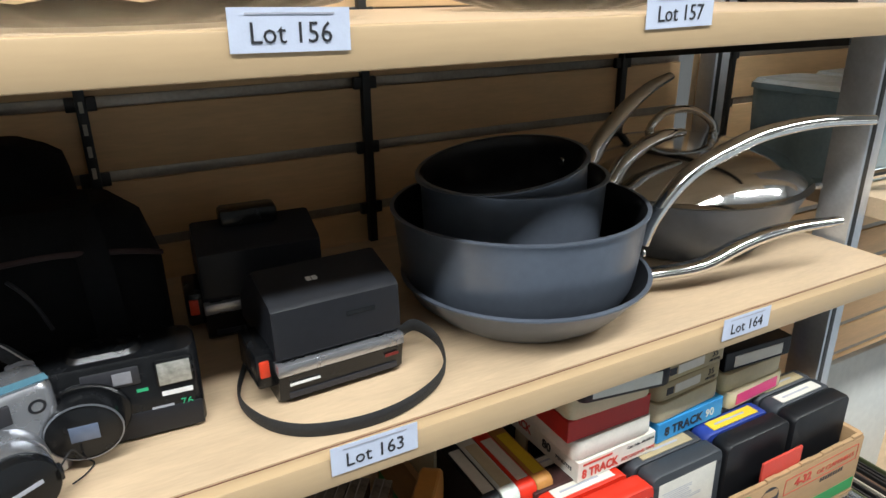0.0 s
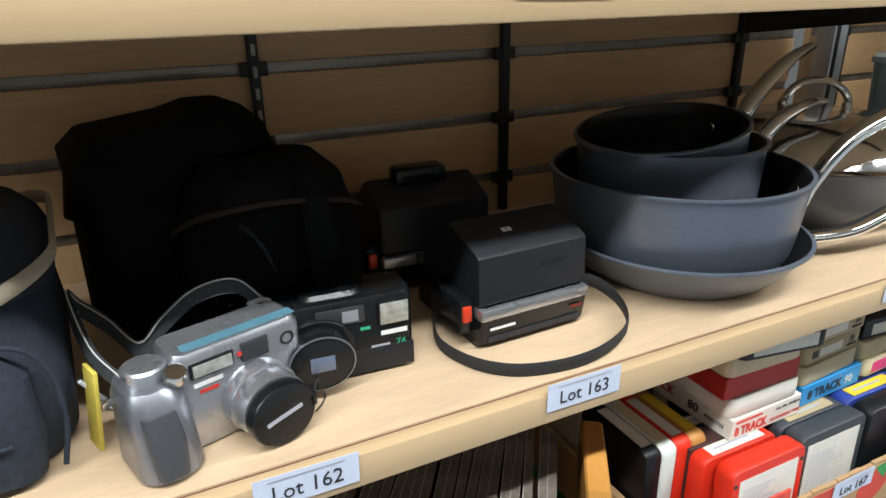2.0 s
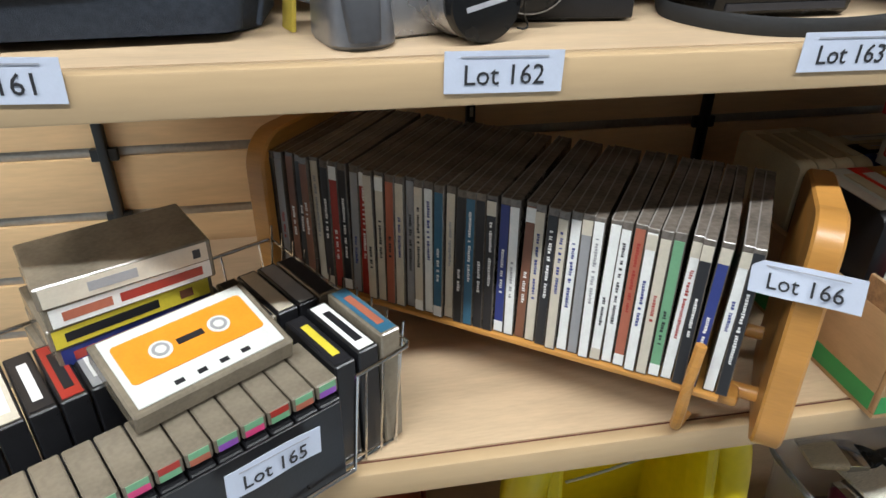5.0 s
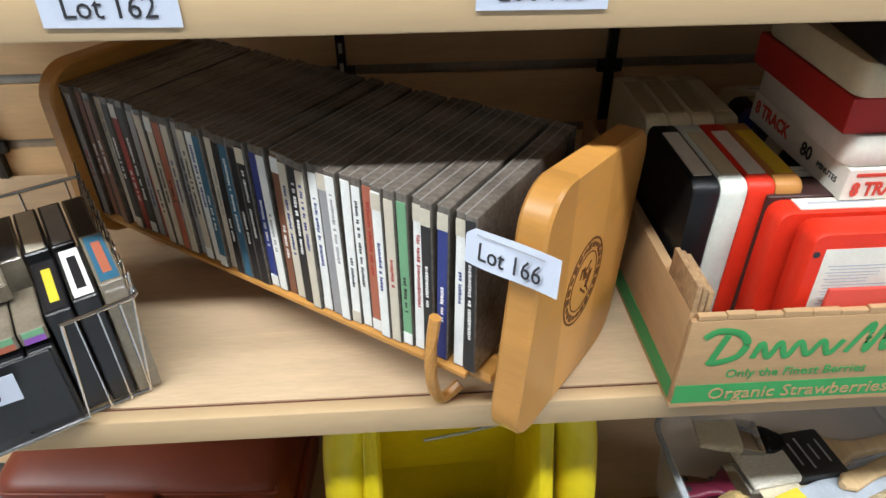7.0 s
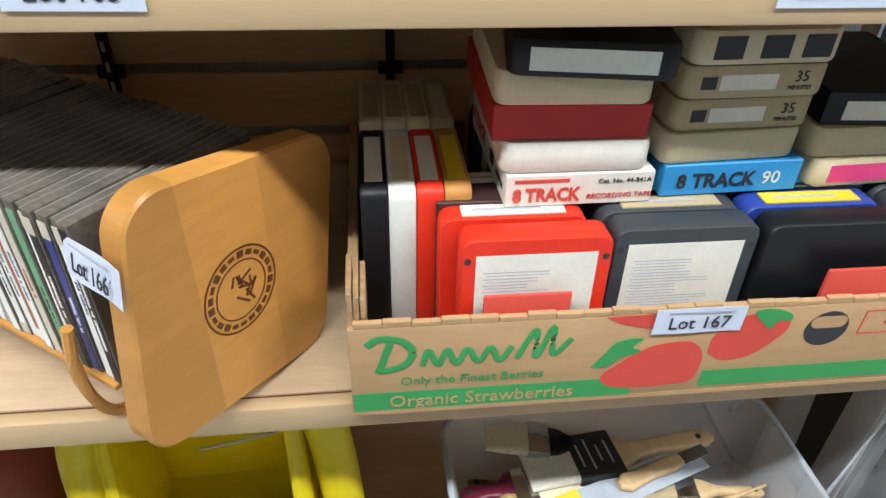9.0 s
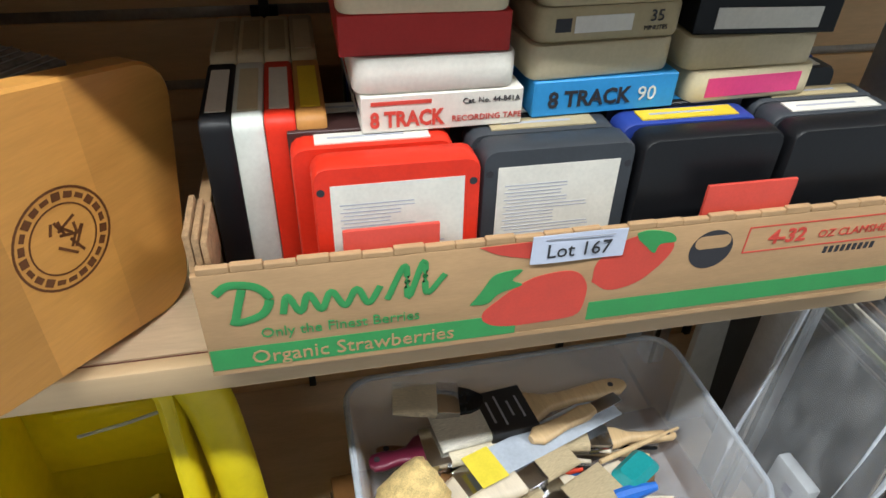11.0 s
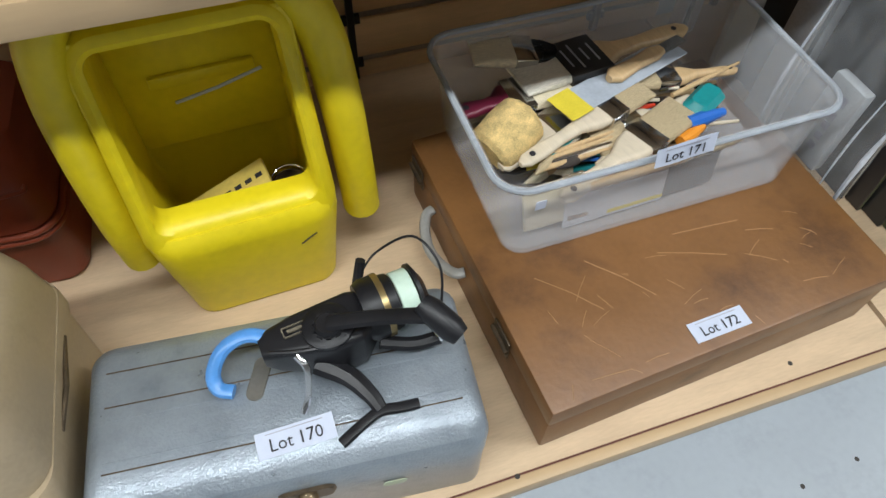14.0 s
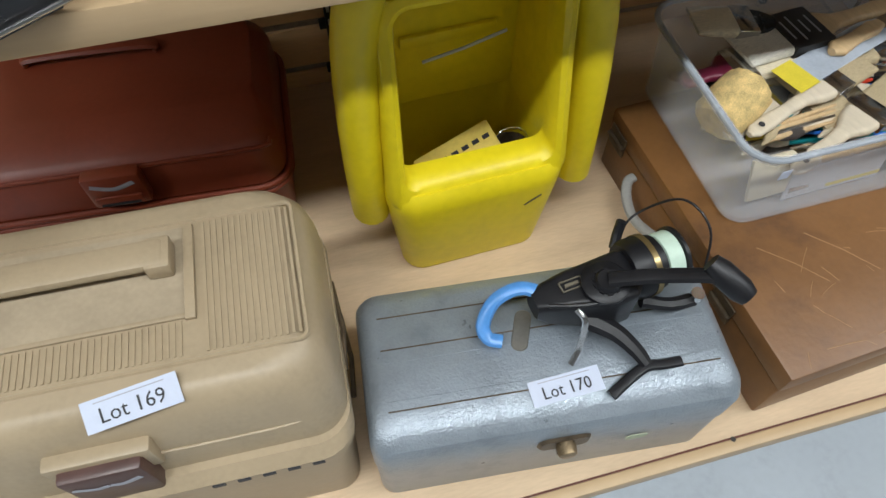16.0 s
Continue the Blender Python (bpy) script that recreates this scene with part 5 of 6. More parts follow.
brush(pose(0.425, 0.062, 0.352, 0, 2, 200) @ pose(0, 0, 0, 0, 0, 0), 0.042, 0.045, 0.12, "fawn", BARE_WOOD, None, "flat bristle brush with a bare wood handle")
brush(pose(0.452, 0.018, 0.340, 0, 0, 203), 0.045, 0.06, 0.125, "fawn", BARE_WOOD, None, "flat bristle brush with a bare wood handle")
for k in range(16):
    stick(rng.uniform(0.3, 0.5), rng.uniform(0.005, 0.12), 0.325 + rng.uniform(0, 0.014), rng.uniform(-30, 40), rng.uniform(0.07, 0.12), rng.uniform(0.0025, 0.005), rng.choice((PALE_WOOD, BARE_WOOD, TEAL, BLUE_PL, RED_PLASTIC, BLACK_PLASTIC, BARE_WOOD)), rng.choice(("cream", "fawn", "dark")))
brush(pose(0.33, -0.025, CTOP + 0.04, 70, 0, 3), 0.05, 0.05, 0.17, "cream", mat("terracotta_handle", (0.42, 0.17, 0.07), 0.4), None, "wide brush pressed against the tub wall")
brush(pose(0.49, -0.022, CTOP + 0.06, 60, 0, 184), 0.04, 0.05, 0.12, "fawn", PALE_WOOD, None, "wide brush pressed against the tub wall")
t = thing("palette_knife", pose(0.455, 0.098, 0.361, 0, 2, 20), "wood-handled spreading knife on a grey card", "knife")
part("card", span(-0.1, 0.09, -0.02, 0.018, -0.003, -0.002, 0.0005, 1), mat("pale_grey_card", (0.38, 0.42, 0.48), 0.35), t, "pale grey backing card")
part("yellow_end", span(-0.108, -0.075, -0.022, 0.02, -0.0019, -0.0014), YELLOW_P, t)
rings = [[(-0.03 + 0.09 * f, a, b + 0.003) for a, b in rrect(0.024 * ww, 0.009, 0.004, 4)] for f, ww in ((0, 0.4), (0.12, 1), (0.5, 0.72), (0.85, 0.9), (1, 0.6))]
part("handle", loft(rings), PALE_WOOD, t)
part("blade", span(0.06, 0.1, -0.008, 0.008, 0.002, 0.003, 0.0003, 1), CHROME, t)
t = thing("sponge", pose(0.292, 0.055, 0.35, 0, -20, 25), "yellow barrel-shaped sponge with a rough surface", "sponge")
b = lathe([(0, -0.03), (0.024, -0.031), (0.029, -0.025), (0.031, 0.0), (0.029, 0.025), (0.023, 0.031), (0, 0.03)], 28)
bmesh.ops.subdivide_edges(b, edges=b.edges[:], cuts=1)
for v in b.verts:
    v.co += v.co.normalized() * noise.noise(v.co * 190) * 0.002
b.transform(pose(0, 0, 0, 0, 90, 0))
part("body", b, SPONGE, t)
for k in range(4):
    stick(0.315 + 0.004 * k, 0.008 + 0.005 * k, 0.336 + 0.001 * k, 4 + k, 0.085, 0.003, PALE_WOOD if k != 1 else CHROME)
stick(0.50, 0.06, 0.345, 14, 0.11, 0.003, PALE_WOOD)
t = thing("putty_knife", pose(0.535, 0.045, 0.338, 0, 0, 30), "teal plastic scraper among the brushes", "scraper")
part("body", stack([(0, 0.05, 0.03, 0.008), (0.003, 0.053, 0.033, 0.008), (0.012, 0.04, 0.02, 0.006)]), TEAL, t)
stick(0.5, 0.02, 0.338, 5, 0.05, 0.008, BLUE_PL)
stick(0.48, 0.0, 0.334, 20, 0.04, 0.007, ORANGE)
stick(0.42, 0.005, 0.338, 14, 0.11, 0.004, BLUE_PL)
part_t = thing("brush_packet", pose(0.43, -0.037, CTOP + 0.008, 82, 0, 2), "flat card packet pressed against the tub wall", "packet")
part("card", span(-0.105, 0.02, 0, 0.045, -0.001, 0.0), mat("white_packet_card", (0.55, 0.56, 0.6), 0.4), part_t)
part("dark_panel", span(0.02, 0.085, 0.005, 0.05, -0.001, 0.0), CC["grey"], part_t)
part("yellow_bar", span(-0.05, 0.02, 0.004, 0.009, 0.0001, 0.0005), YELLOW_P, part_t)

# yellow plastic bin with a hooped surround
YEL = scuffed("yellow_moulded_plastic", (0.75, 0.60, 0.012), (0.58, 0.45, 0.01), 0.4, 5, 0.3, 0.05)
t = thing("yellow_bin", pose(0.0, 0.03, LZ, 0, 0, 2), "yellow moulded plastic bin with a hooped surround", "plastic bin")
def bin_section(z, w, d, r, cy):
    return [(x, y, z) for x, y in rrect(w, d, r, 7, 0, cy)]


# lower body up to the front lip
part("body", loft([bin_section(0.0008, 0.162, 0.145, 0.02, 0.085), bin_section(0.004, 0.17, 0.152, 0.025, 0.085), bin_section(0.06, 0.182, 0.166, 0.03, 0.085), bin_section(0.13, 0.198, 0.182, 0.032, 0.088), bin_section(0.146, 0.199, 0.182, 0.034, 0.089), bin_section(0.155, 0.19, 0.17, 0.03, 0.09), bin_section(0.15, 0.165, 0.146, 0.024, 0.09), bin_section(0.02, 0.145, 0.13, 0.02, 0.087)]), YEL, t)
# leaning moulded frame round the opening, its foot forming the lip


def frame_ring(w, h, r, cv, depth):
    pts = []
    for u, v in rrect(w, h, r, 8, 0, cv):
        f = 1.03 - 0.35 * (v - 0.15)
        pts.append((u * f, 0.0015 + 0.17 * (v - 0.13) + depth, v))
    return pts


rows = ((0.19, 0.25, 0.03, 0.2455, 0.034), (0.192, 0.252, 0.032, 0.2455, 0.018), (0.189, 0.249, 0.031, 0.2455, 0.009), (0.181, 0.241, 0.028, 0.247, 0.003), (0.169, 0.216, 0.022, 0.252, 0.0), (0.159, 0.196, 0.016, 0.256, 0.003), (0.154, 0.188, 0.013, 0.2575, 0.01), (0.152, 0.186, 0.012, 0.2575, 0.022), (0.154, 0.188, 0.013, 0.2575, 0.034))
rings = [frame_ring(*q) for q in rows]
part("opening_frame", loft(rings + rings[:1], False, False), YEL, t, "rounded moulded frame with a thick lip")
part("back_wall", span(-0.082, 0.082, 0.14, 0.152, 0.15, 0.37, 0.004), YEL, t)
for s in (-1, 1):
    bm = loft([[(s * 0.08, 0.01, 0.15), (s * 0.092, 0.01, 0.15), (s * 0.092, 0.17, 0.15), (s * 0.08, 0.17, 0.15)], [(s * 0.08, 0.045, 0.36), (s * 0.09, 0.045, 0.36), (s * 0.09, 0.17, 0.37), (s * 0.08, 0.17, 0.37)]])
    part("side_wall", bm, YEL, t)
part("ceiling", span(-0.082, 0.082, 0.045, 0.176, 0.352, 0.364, 0.003), YEL, t)
hoop = [(-0.113, 0.05, 0.094), (-0.114, 0.047, 0.16), (-0.112, 0.05, 0.25), (-0.105, 0.056, 0.33), (-0.085, 0.062, 0.385), (-0.04, 0.066, 0.402), (0.04, 0.066, 0.402), (0.085, 0.062, 0.385), (0.112, 0.056, 0.33), (0.122, 0.05, 0.25), (0.127, 0.046, 0.15), (0.129, 0.045, 0.085)]
part("hoop", sweep(smooth_line(hoop, 6), 0.042, 0.046, 16, up=(0, 1, 0.1)), YEL, t, "thick rounded outer hoop")
part("scuff", sweep([(0.05, -0.0008, 0.102), (0.058, -0.0016, 0.109), (0.068, -0.002, 0.116)], 0.003, 0.0014), INK, t, "black scuff mark")
part("white_rod", sweep([(-0.03, 0.122, 0.222), (0.015, 0.12, 0.232), (0.06, 0.118, 0.246)], 0.0035), PAPER, t)
part("moulded_rim", span(-0.05, 0.055, 0.134, 0.1405, 0.232, 0.246, 0.002), YEL, t)
g = thing("yellow_insert", pose(0.005, 0.09, LZ + 0.1, 0, -20, 8), "yellow slotted plastic insert leaning in the bin", "grater")
part("plate", span(-0.05, 0.045, -0.02, 0.03, 0.03, 0.036, 0.002), mat("pale_yellow_plastic", (0.66, 0.5, 0.12), 0.4), g)
for k in range(6):
    part("slot", span(-0.04 + 0.013 * k, -0.032 + 0.013 * k, -0.012, -0.006, 0.0361, 0.0364), INK, g)
    part("slot", span(-0.034 + 0.013 * k, -0.026 + 0.013 * k, 0.006, 0.012, 0.0361, 0.0364), INK, g)
part("support", span(-0.04, 0.04, 0.0, 0.012, -0.075, 0.03, 0.002), YEL, g)
g = thing("wire_strainer", pose(0.055, 0.1, LZ + 0.07), "small round wire strainer inside the bin", "strainer")
part("hoop", sweep([(0.02 * math.cos(a * 0.5236), 0.01 * math.sin(a * 0.5236), 0.06 + 0.012 * math.sin(a * 0.5236)) for a in range(13)], 0.002), CHROME, g)
part("bowl", lathe([(0, -0.0485), (0.012, -0.04), (0.018, 0.03), (0.02, 0.055), (0.018, 0.056), (0.015, 0.03), (0, -0.04)], 16), OLD_METAL, g)

# grey steel box with a reel on it
HAMMER = scuffed("grey_hammered_enamel", (0.28, 0.32, 0.36), (0.14, 0.165, 0.19), 0.3, 26, 0.7, 0.4, 0.4)
SM = pose(0.004, -0.148, LZ + 0.0006, 0, 0, -5.4)
t = thing("metal_toolbox", SM, "grey hammered-metal tool box with a brass clasp", "tool box")
BW, BD, BH = 0.338, 0.158, 0.15
part("base", stack([(0, BW - 0.006, BD - 0.006, 0.014), (0.003, BW - 0.002, BD - 0.002, 0.016), (0.088, BW - 0.002, BD - 0.002, 0.016)], 6), HAMMER, t)
lid = part("lid", stack([(0.0885, BW, BD, 0.017), (0.125, BW, BD, 0.017), (0.137, BW - 0.004, BD - 0.006, 0.02), (0.144, BW - 0.014, BD - 0.022, 0.022), (BH, BW - 0.034, BD - 0.045, 0.024)], 7), HAMMER, t)
for y, m in ((-0.045, OLD_METAL), (-0.036, PAPER), (0.0, PAPER), (0.012, OLD_METAL), (0.044, OLD_METAL)):
    part("pressed_line", span(-BW / 2 + 0.02, BW / 2 - 0.02, y, y + 0.0013, BH - 0.0002 - (0.0006 if abs(y) > 0.04 else 0), BH + 0.0004), HAMMER if m is PAPER else m, lid)
b = stack([(0, 0.042, 0.016, 0.0075), (0.0012, 0.04, 0.014, 0.0065)], 7)
b.transform(pose(-0.02, 0.012, BH - 0.0002, 0, 0, 70) @ pose(0, 0, 0))
hp = part("handle_plate", b, mat("dull_nickel", (0.3, 0.29, 0.26), 0.35, 0.8), lid)
clasp = part("clasp", stack([(0, 0.05, 0.028, 0.01), (0.003, 0.045, 0.023, 0.008)], 5), OLD_METAL, t, "tarnished brass clasp")
clasp.data.transform(pose(0.004, -BD / 2 - 0.0002, 0.098, 90, 0, 0))
part("lever", sweep(smooth_line([(0.004, -BD / 2 - 0.004, 0.106), (0.004, -BD / 2 - 0.009, 0.098), (0.004, -BD / 2 - 0.007, 0.084)], 5), 0.014, 0.008), OLD_METAL, clasp)
b = lathe([(0, 0), (0.0085, 0), (0.0095, 0.004), (0.0085, 0.011), (0.006, 0.0125), (0, 0.0125)], 18)
b.transform(pose(0.004, -BD / 2 - 0.003, 0.1, 90, 0, 0))
part("turn_knob", b, mat("worn_brass_knob", (0.3, 0.22, 0.13), 0.35, 0.8, 0.3, 60), clasp, "round worn brass knob")
b = stack([(0, 0.022, 0.012, 0.0055), (0.0006, 0.022, 0.012, 0.0055)], 6)
b.transform(pose(0.08, -BD / 2 - 0.0003, 0.07, 90, 0, 0))
part("sticker", b, mat("faded_green_sticker", (0.4, 0.46, 0.33), 0.6), t, "faded oval sticker")
lot_label("170", SM @ pose(0.006, -0.047, BH + 0.0016, 6, 0, 6), 0.0003)

REEL = mat("black_reel_graphite", (0.01, 0.01, 0.012), 0.4, 0, 0.25, 70, 0.06, 0.35)
LINE = mat("pale_green_line", (0.52, 0.66, 0.55), 0.4, 0, 0.05, 200, 0.2)
RT = LZ + BH + 0.001
t = thing("fishing_reel", pose(0.0695, -0.127, RT, 0, 0, 7) @ Matrix.Diagonal((1.06, 1.06, 1.06, 1)), "black spinning reel with pale green line lying on the box", "fishing reel")
body = part("gear_housing", loft([[(x, a + dy, b + 0.029) for a, b in rrect(w, hh, 0.006, 6)] for x, w, hh, dy in ((-0.07, 0.02, 0.02, 0.008), (-0.06, 0.028, 0.032, 0.006), (-0.04, 0.036, 0.042, 0.003), (-0.015, 0.046, 0.05, -0.003), (0.006, 0.046, 0.05, -0.002), (0.02, 0.034, 0.038, 0.004))]), REEL, t)
GILT = mat("worn_gilt_print", (0.16, 0.14, 0.1), 0.5)
part("badge", join(span(-0.05, -0.03, 0.0, 0.0008, 0.0505, 0.0525), span(-0.05, -0.03, 0.0085, 0.0093, 0.0505, 0.0525), span(-0.05, -0.0492, 0.0, 0.0093, 0.0505, 0.0525), span(-0.0308, -0.03, 0.0, 0.0093, 0.0505, 0.0525), span(-0.046, -0.034, 0.0035, 0.006, 0.0505, 0.0525)), GILT, body, "worn outlined badge")
part("housing_rib", sweep(smooth_line([(-0.064, -0.004, 0.046), (-0.045, -0.014, 0.051), (-0.02, -0.022, 0.054)], 5), 0.004, 0.004), REEL, body)
def along_x(profile, n=36):
    b = lathe(profile, n)
    b.transform(pose(0, 0, 0, 0, 90, 0))
    return b


b = along_x([(0, 0), (0.024, 0), (0.027, 0.006), (0.027, 0.02), (0.0245, 0.022), (0.0245, 0.026), (0, 0.026)])
b.transform(pose(0.014, 0.006, 0.034))
part("rotor", b, REEL, t)
b = along_x([(0, 0), (0.024, 0), (0.024, 0.003), (0.021, 0.004), (0.021, 0.02), (0.025, 0.021), (0.025, 0.024), (0.012, 0.03), (0, 0.031)])
b.transform(pose(0.040, 0.006, 0.034))
sp = part("spool", b, REEL, t)
b = along_x([(0.02, 0), (0.0228, 0.001), (0.0228, 0.015), (0.02, 0.016)])
b.transform(pose(0.0445, 0.006, 0.034))
part("line", b, LINE, sp, "pale green fishing line")
b = along_x([(0.0252, 0), (0.0276, 0.0), (0.0276, 0.005), (0.0252, 0.005)])
b.transform(pose(0.03, 0.006, 0.034))
part("trim_ring", b, mat("gold_trim", (0.35, 0.26, 0.12), 0.3, 0.8), sp)
bail = smooth_line([(0.022, 0.036, 0.036), (0.045, 0.046, 0.05), (0.072, 0.03, 0.078), (0.082, 0.0, 0.07), (0.074, -0.022, 0.036)], 7)
part("bail_wire", sweep(bail, 0.0022), REEL, t, "thin curved bail wire")
part("bail_arm", sweep(smooth_line([(0.02, 0.032, 0.03), (0.026, 0.04, 0.04), (0.03, 0.044, 0.05)], 4), 0.009), REEL, t)
part("rotor_arm", sweep(smooth_line([(0.02, -0.018, 0.02), (0.045, -0.028, 0.014), (0.068, -0.03, 0.01)], 5), 0.013, 0.01), REEL, t)
b = lathe([(0, 0), (0.006, 0), (0.006, 0.008), (0, 0.008)], 16)
b.transform(pose(0.07, -0.03, 0.012))
part("line_roller", b, CHROME, t)
b = lathe([(0, 0), (0.02, 0), (0.02, 0.003), (0.017, 0.005), (0, 0.006)], 28)
b.transform(pose(-0.016, -0.006, 0.0545))
part("side_plate", b, REEL, body)
for k in range(10):
    a = 2 * math.pi * k / 10
    b = cube(0.0018, 0.004, 0.01, pose(-0.016 + 0.0112 * math.cos(a), -0.008 + 0.0112 * math.sin(a), 0.052, 0, 0, math.degrees(a)))
    part("knurl", b, REEL, body)
stem = smooth_line([(-0.032, -0.015, 0.022), (-0.014, -0.034, 0.018), (-0.004, -0.053, 0.013), (0.0, -0.067, 0.009)], 6)
part("stem", sweep(stem, 0.016, 0.012, sizes=[1.3 - 0.6 * i / (len(stem) - 1) for i in range(len(stem))]), REEL, t)
part("foot", sweep(smooth_line([(-0.038, -0.078, 0.003), (-0.016, -0.071, 0.006), (0.0, -0.068, 0.008), (0.014, -0.071, 0.006), (0.03, -0.074, 0.005)], 6), 0.0095, 0.005), REEL, t, "flat T-shaped reel foot")
b = lathe([(0, 0), (0.011, 0), (0.011, 0.012), (0.009, 0.015), (0, 0.015)], 20)
b.transform(pose(-0.016, -0.008, 0.05))
part("crank_hub", b, REEL, t)
crank = part("crank_arm", sweep(smooth_line([(-0.016, -0.008, 0.064), (0.014, -0.022, 0.073), (0.04, -0.038, 0.083), (0.052, -0.046, 0.087)], 5), 0.014, 0.008), REEL, t)
b = lathe([(0, 0), (0.008, 0), (0.0105, 0.01), (0.0105, 0.03), (0.008, 0.038), (0, 0.038)], 20)
b.transform(pose(0.05, -0.035, 0.091, 108, 0, 28))
part("knob", b, REEL, crank, "black cylindrical crank knob")
part("drag_lever", sweep(smooth_line([(-0.046, -0.016, 0.05), (-0.042, -0.026, 0.042), (-0.048, -0.036, 0.018), (-0.056, -0.042, 0.004)], 6), 0.006, 0.004), CHROME, t, "small chrome lever")
tail = smooth_line([(-0.058, 0.012, 0.036), (-0.076, 0.024, 0.036), (-0.097, 0.025, 0.027), (-0.111, 0.015, 0.014), (-0.111, 0.004, 0.007), (-0.101, -0.003, 0.006)], 6)
part("blue_tail", sweep(tail, 0.0125, 0.01, 10), mat("sky_blue_plastic", (0.08, 0.26, 0.6), 0.3), t, "sky blue curved tail guard")

# beige tackle box
BEIGE = scuffed("beige_moulded_plastic", (0.36, 0.28, 0.18), (0.27, 0.205, 0.13), 0.42, 14, 0.45, 0.06)
BROWN_PL = mat("brown_plastic_latch", (0.075, 0.035, 0.028), 0.38, 0, 0.15, 40)
GM = pose(-0.355, -0.085, LZ + 0.0006, 0, 0, -2)
t = thing("tackle_box", GM, "beige plastic tackle box with a brown latch", "tackle box", "tackle boxes")
part("base", stack([(0, 0.335, 0.2, 0.02), (0.004, 0.342, 0.207, 0.022), (0.14, 0.352, 0.217, 0.026)], 6), BEIGE, t)
part("rim", stack([(0.1405, 0.36, 0.225, 0.028), (0.155, 0.362, 0.227, 0.03), (0.165, 0.36, 0.216, 0.03, 0, 0.005)], 6), BEIGE, t)
lid = part("lid", stack([(0.1655, 0.358, 0.208, 0.03, 0, 0.0075), (0.205, 0.355, 0.2, 0.034, 0, 0.0095), (0.228, 0.35, 0.191, 0.038, 0, 0.0105), (0.243, 0.338, 0.181, 0.042, 0, 0.0115), (0.2505, 0.318, 0.168, 0.042, 0, 0.0125), (0.2525, 0.298, 0.155, 0.036, 0, 0.0125)], 8), BEIGE, t)
PY = 0.0125
edge = [Vector((x, y + PY, 0.2528)) for x, y in rrect(0.326, 0.126, 0.006, 5)]
part("panel_edge", sweep(edge + edge[:1], 0.004, 0.004, 6), BEIGE, lid)
for k in range(15):
    part("rib", span(0.09 + 0.0048 * k, 0.0922 + 0.0048 * k, PY - 0.058, PY + 0.058, 0.2524, 0.2538), BEIGE, lid)
for k in range(48):
    part("rib", span(-0.155 + 0.0048 * k, -0.1528 + 0.0048 * k, PY - 0.058, PY - 0.03, 0.2524, 0.2536), BEIGE, lid)
part("handle_recess", span(-0.16, 0.076, PY - 0.024, PY + 0.056, 0.2526, 0.2532), mat("dusty_beige_recess", (0.35, 0.28, 0.19), 0.6), lid)
part("recess_edge", span(-0.16, 0.079, PY - 0.028, PY - 0.024, 0.2526, 0.2556, 0.0008), BEIGE, lid)
part("recess_edge", span(0.076, 0.084, PY - 0.03, PY + 0.056, 0.2526, 0.257, 0.001), BEIGE, lid)
h = part("handle", join(span(-0.17, 0.066, PY + 0.012, PY + 0.038, 0.262, 0.272, 0.004), span(0.05, 0.07, PY + 0.01, PY + 0.04, 0.2534, 0.271, 0.003), span(-0.17, -0.15, PY + 0.01, PY + 0.04, 0.2534, 0.271, 0.003)), BEIGE, t, "broad folding carry handle")
la = part("latch", span(-0.03, 0.03, -0.108, -0.088, 0.152, 0.216, 0.004), BROWN_PL, t, "dark brown plastic latch")
part("wing_mark", join(sweep(smooth_line([(-0.024, -0.1085, 0.2), (-0.01, -0.1085, 0.193), (0.0, -0.1085, 0.195)], 5), 0.0006, 0.006), sweep(smooth_line([(0.024, -0.1085, 0.2), (0.01, -0.1085, 0.193), (0.001, -0.1085, 0.195)], 5), 0.0006, 0.006)), GREY_INK, la)
part("latch_collar", span(-0.038, 0.038, -0.0985, -0.085, 0.186, 0.222, 0.003), BEIGE, lid)
part("lid_seam", sweep(smooth_line([(0.036, -0.0925, 0.196), (0.08, -0.0925, 0.194), (0.14, -0.0915, 0.194), (0.166, -0.082, 0.194)], 5), 0.003), BEIGE, lid)
for k in range(5):
    part("hinge_slot", span(0.062 + 0.02 * k, 0.072 + 0.02 * k, -0.1145, -0.1133, 0.148, 0.153), INK, t)
part("logo_mark", span(-0.118, -0.1, -0.1105, -0.1095, 0.12, 0.128), INK, t)
lot_label("169", GM @ pose(0.038, -0.0735, 0.2538, 26, 0, 9))
for z in (0.07, 0.14):
    part("side_catch", sweep([(0.18, -0.04, z + 0.012), (0.184, 0.0, z + 0.014), (0.18, 0.05, z + 0.012)], 0.005), OLD_METAL, t)

# rust-red tackle box
RUST = scuffed("rust_red_plastic", (0.235, 0.046, 0.02), (0.15, 0.03, 0.013), 0.4, 9, 0.4, 0.05)
t = thing("tackle_box", pose(-0.365, 0.25, LZ + 0.0006, 0, 0, -4), "rust-red plastic tackle box with a moulded latch", "tackle box", "tackle boxes")
part("base", stack([(0, 0.33, 0.2, 0.025), (0.004, 0.338, 0.208, 0.028), (0.092, 0.352, 0.222, 0.032)], 6), RUST, t)
for z in (0.097, 0.106):
    part("rim", sweep([Vector((x, y, z)) for x, y in rrect(0.358, 0.228, 0.035, 6) + rrect(0.358, 0.228, 0.035, 6)[:1]], 0.008, 0.007, 8), RUST, t)
lid = part("lid", stack([(0.1095, 0.352, 0.222, 0.034), (0.15, 0.346, 0.214, 0.036, 0, 0.003), (0.158, 0.34, 0.208, 0.036, 0, 0.005), (0.164, 0.33, 0.196, 0.034, 0, 0.008), (0.18, 0.31, 0.14, 0.03, 0, 0.02)], 7), RUST, t)
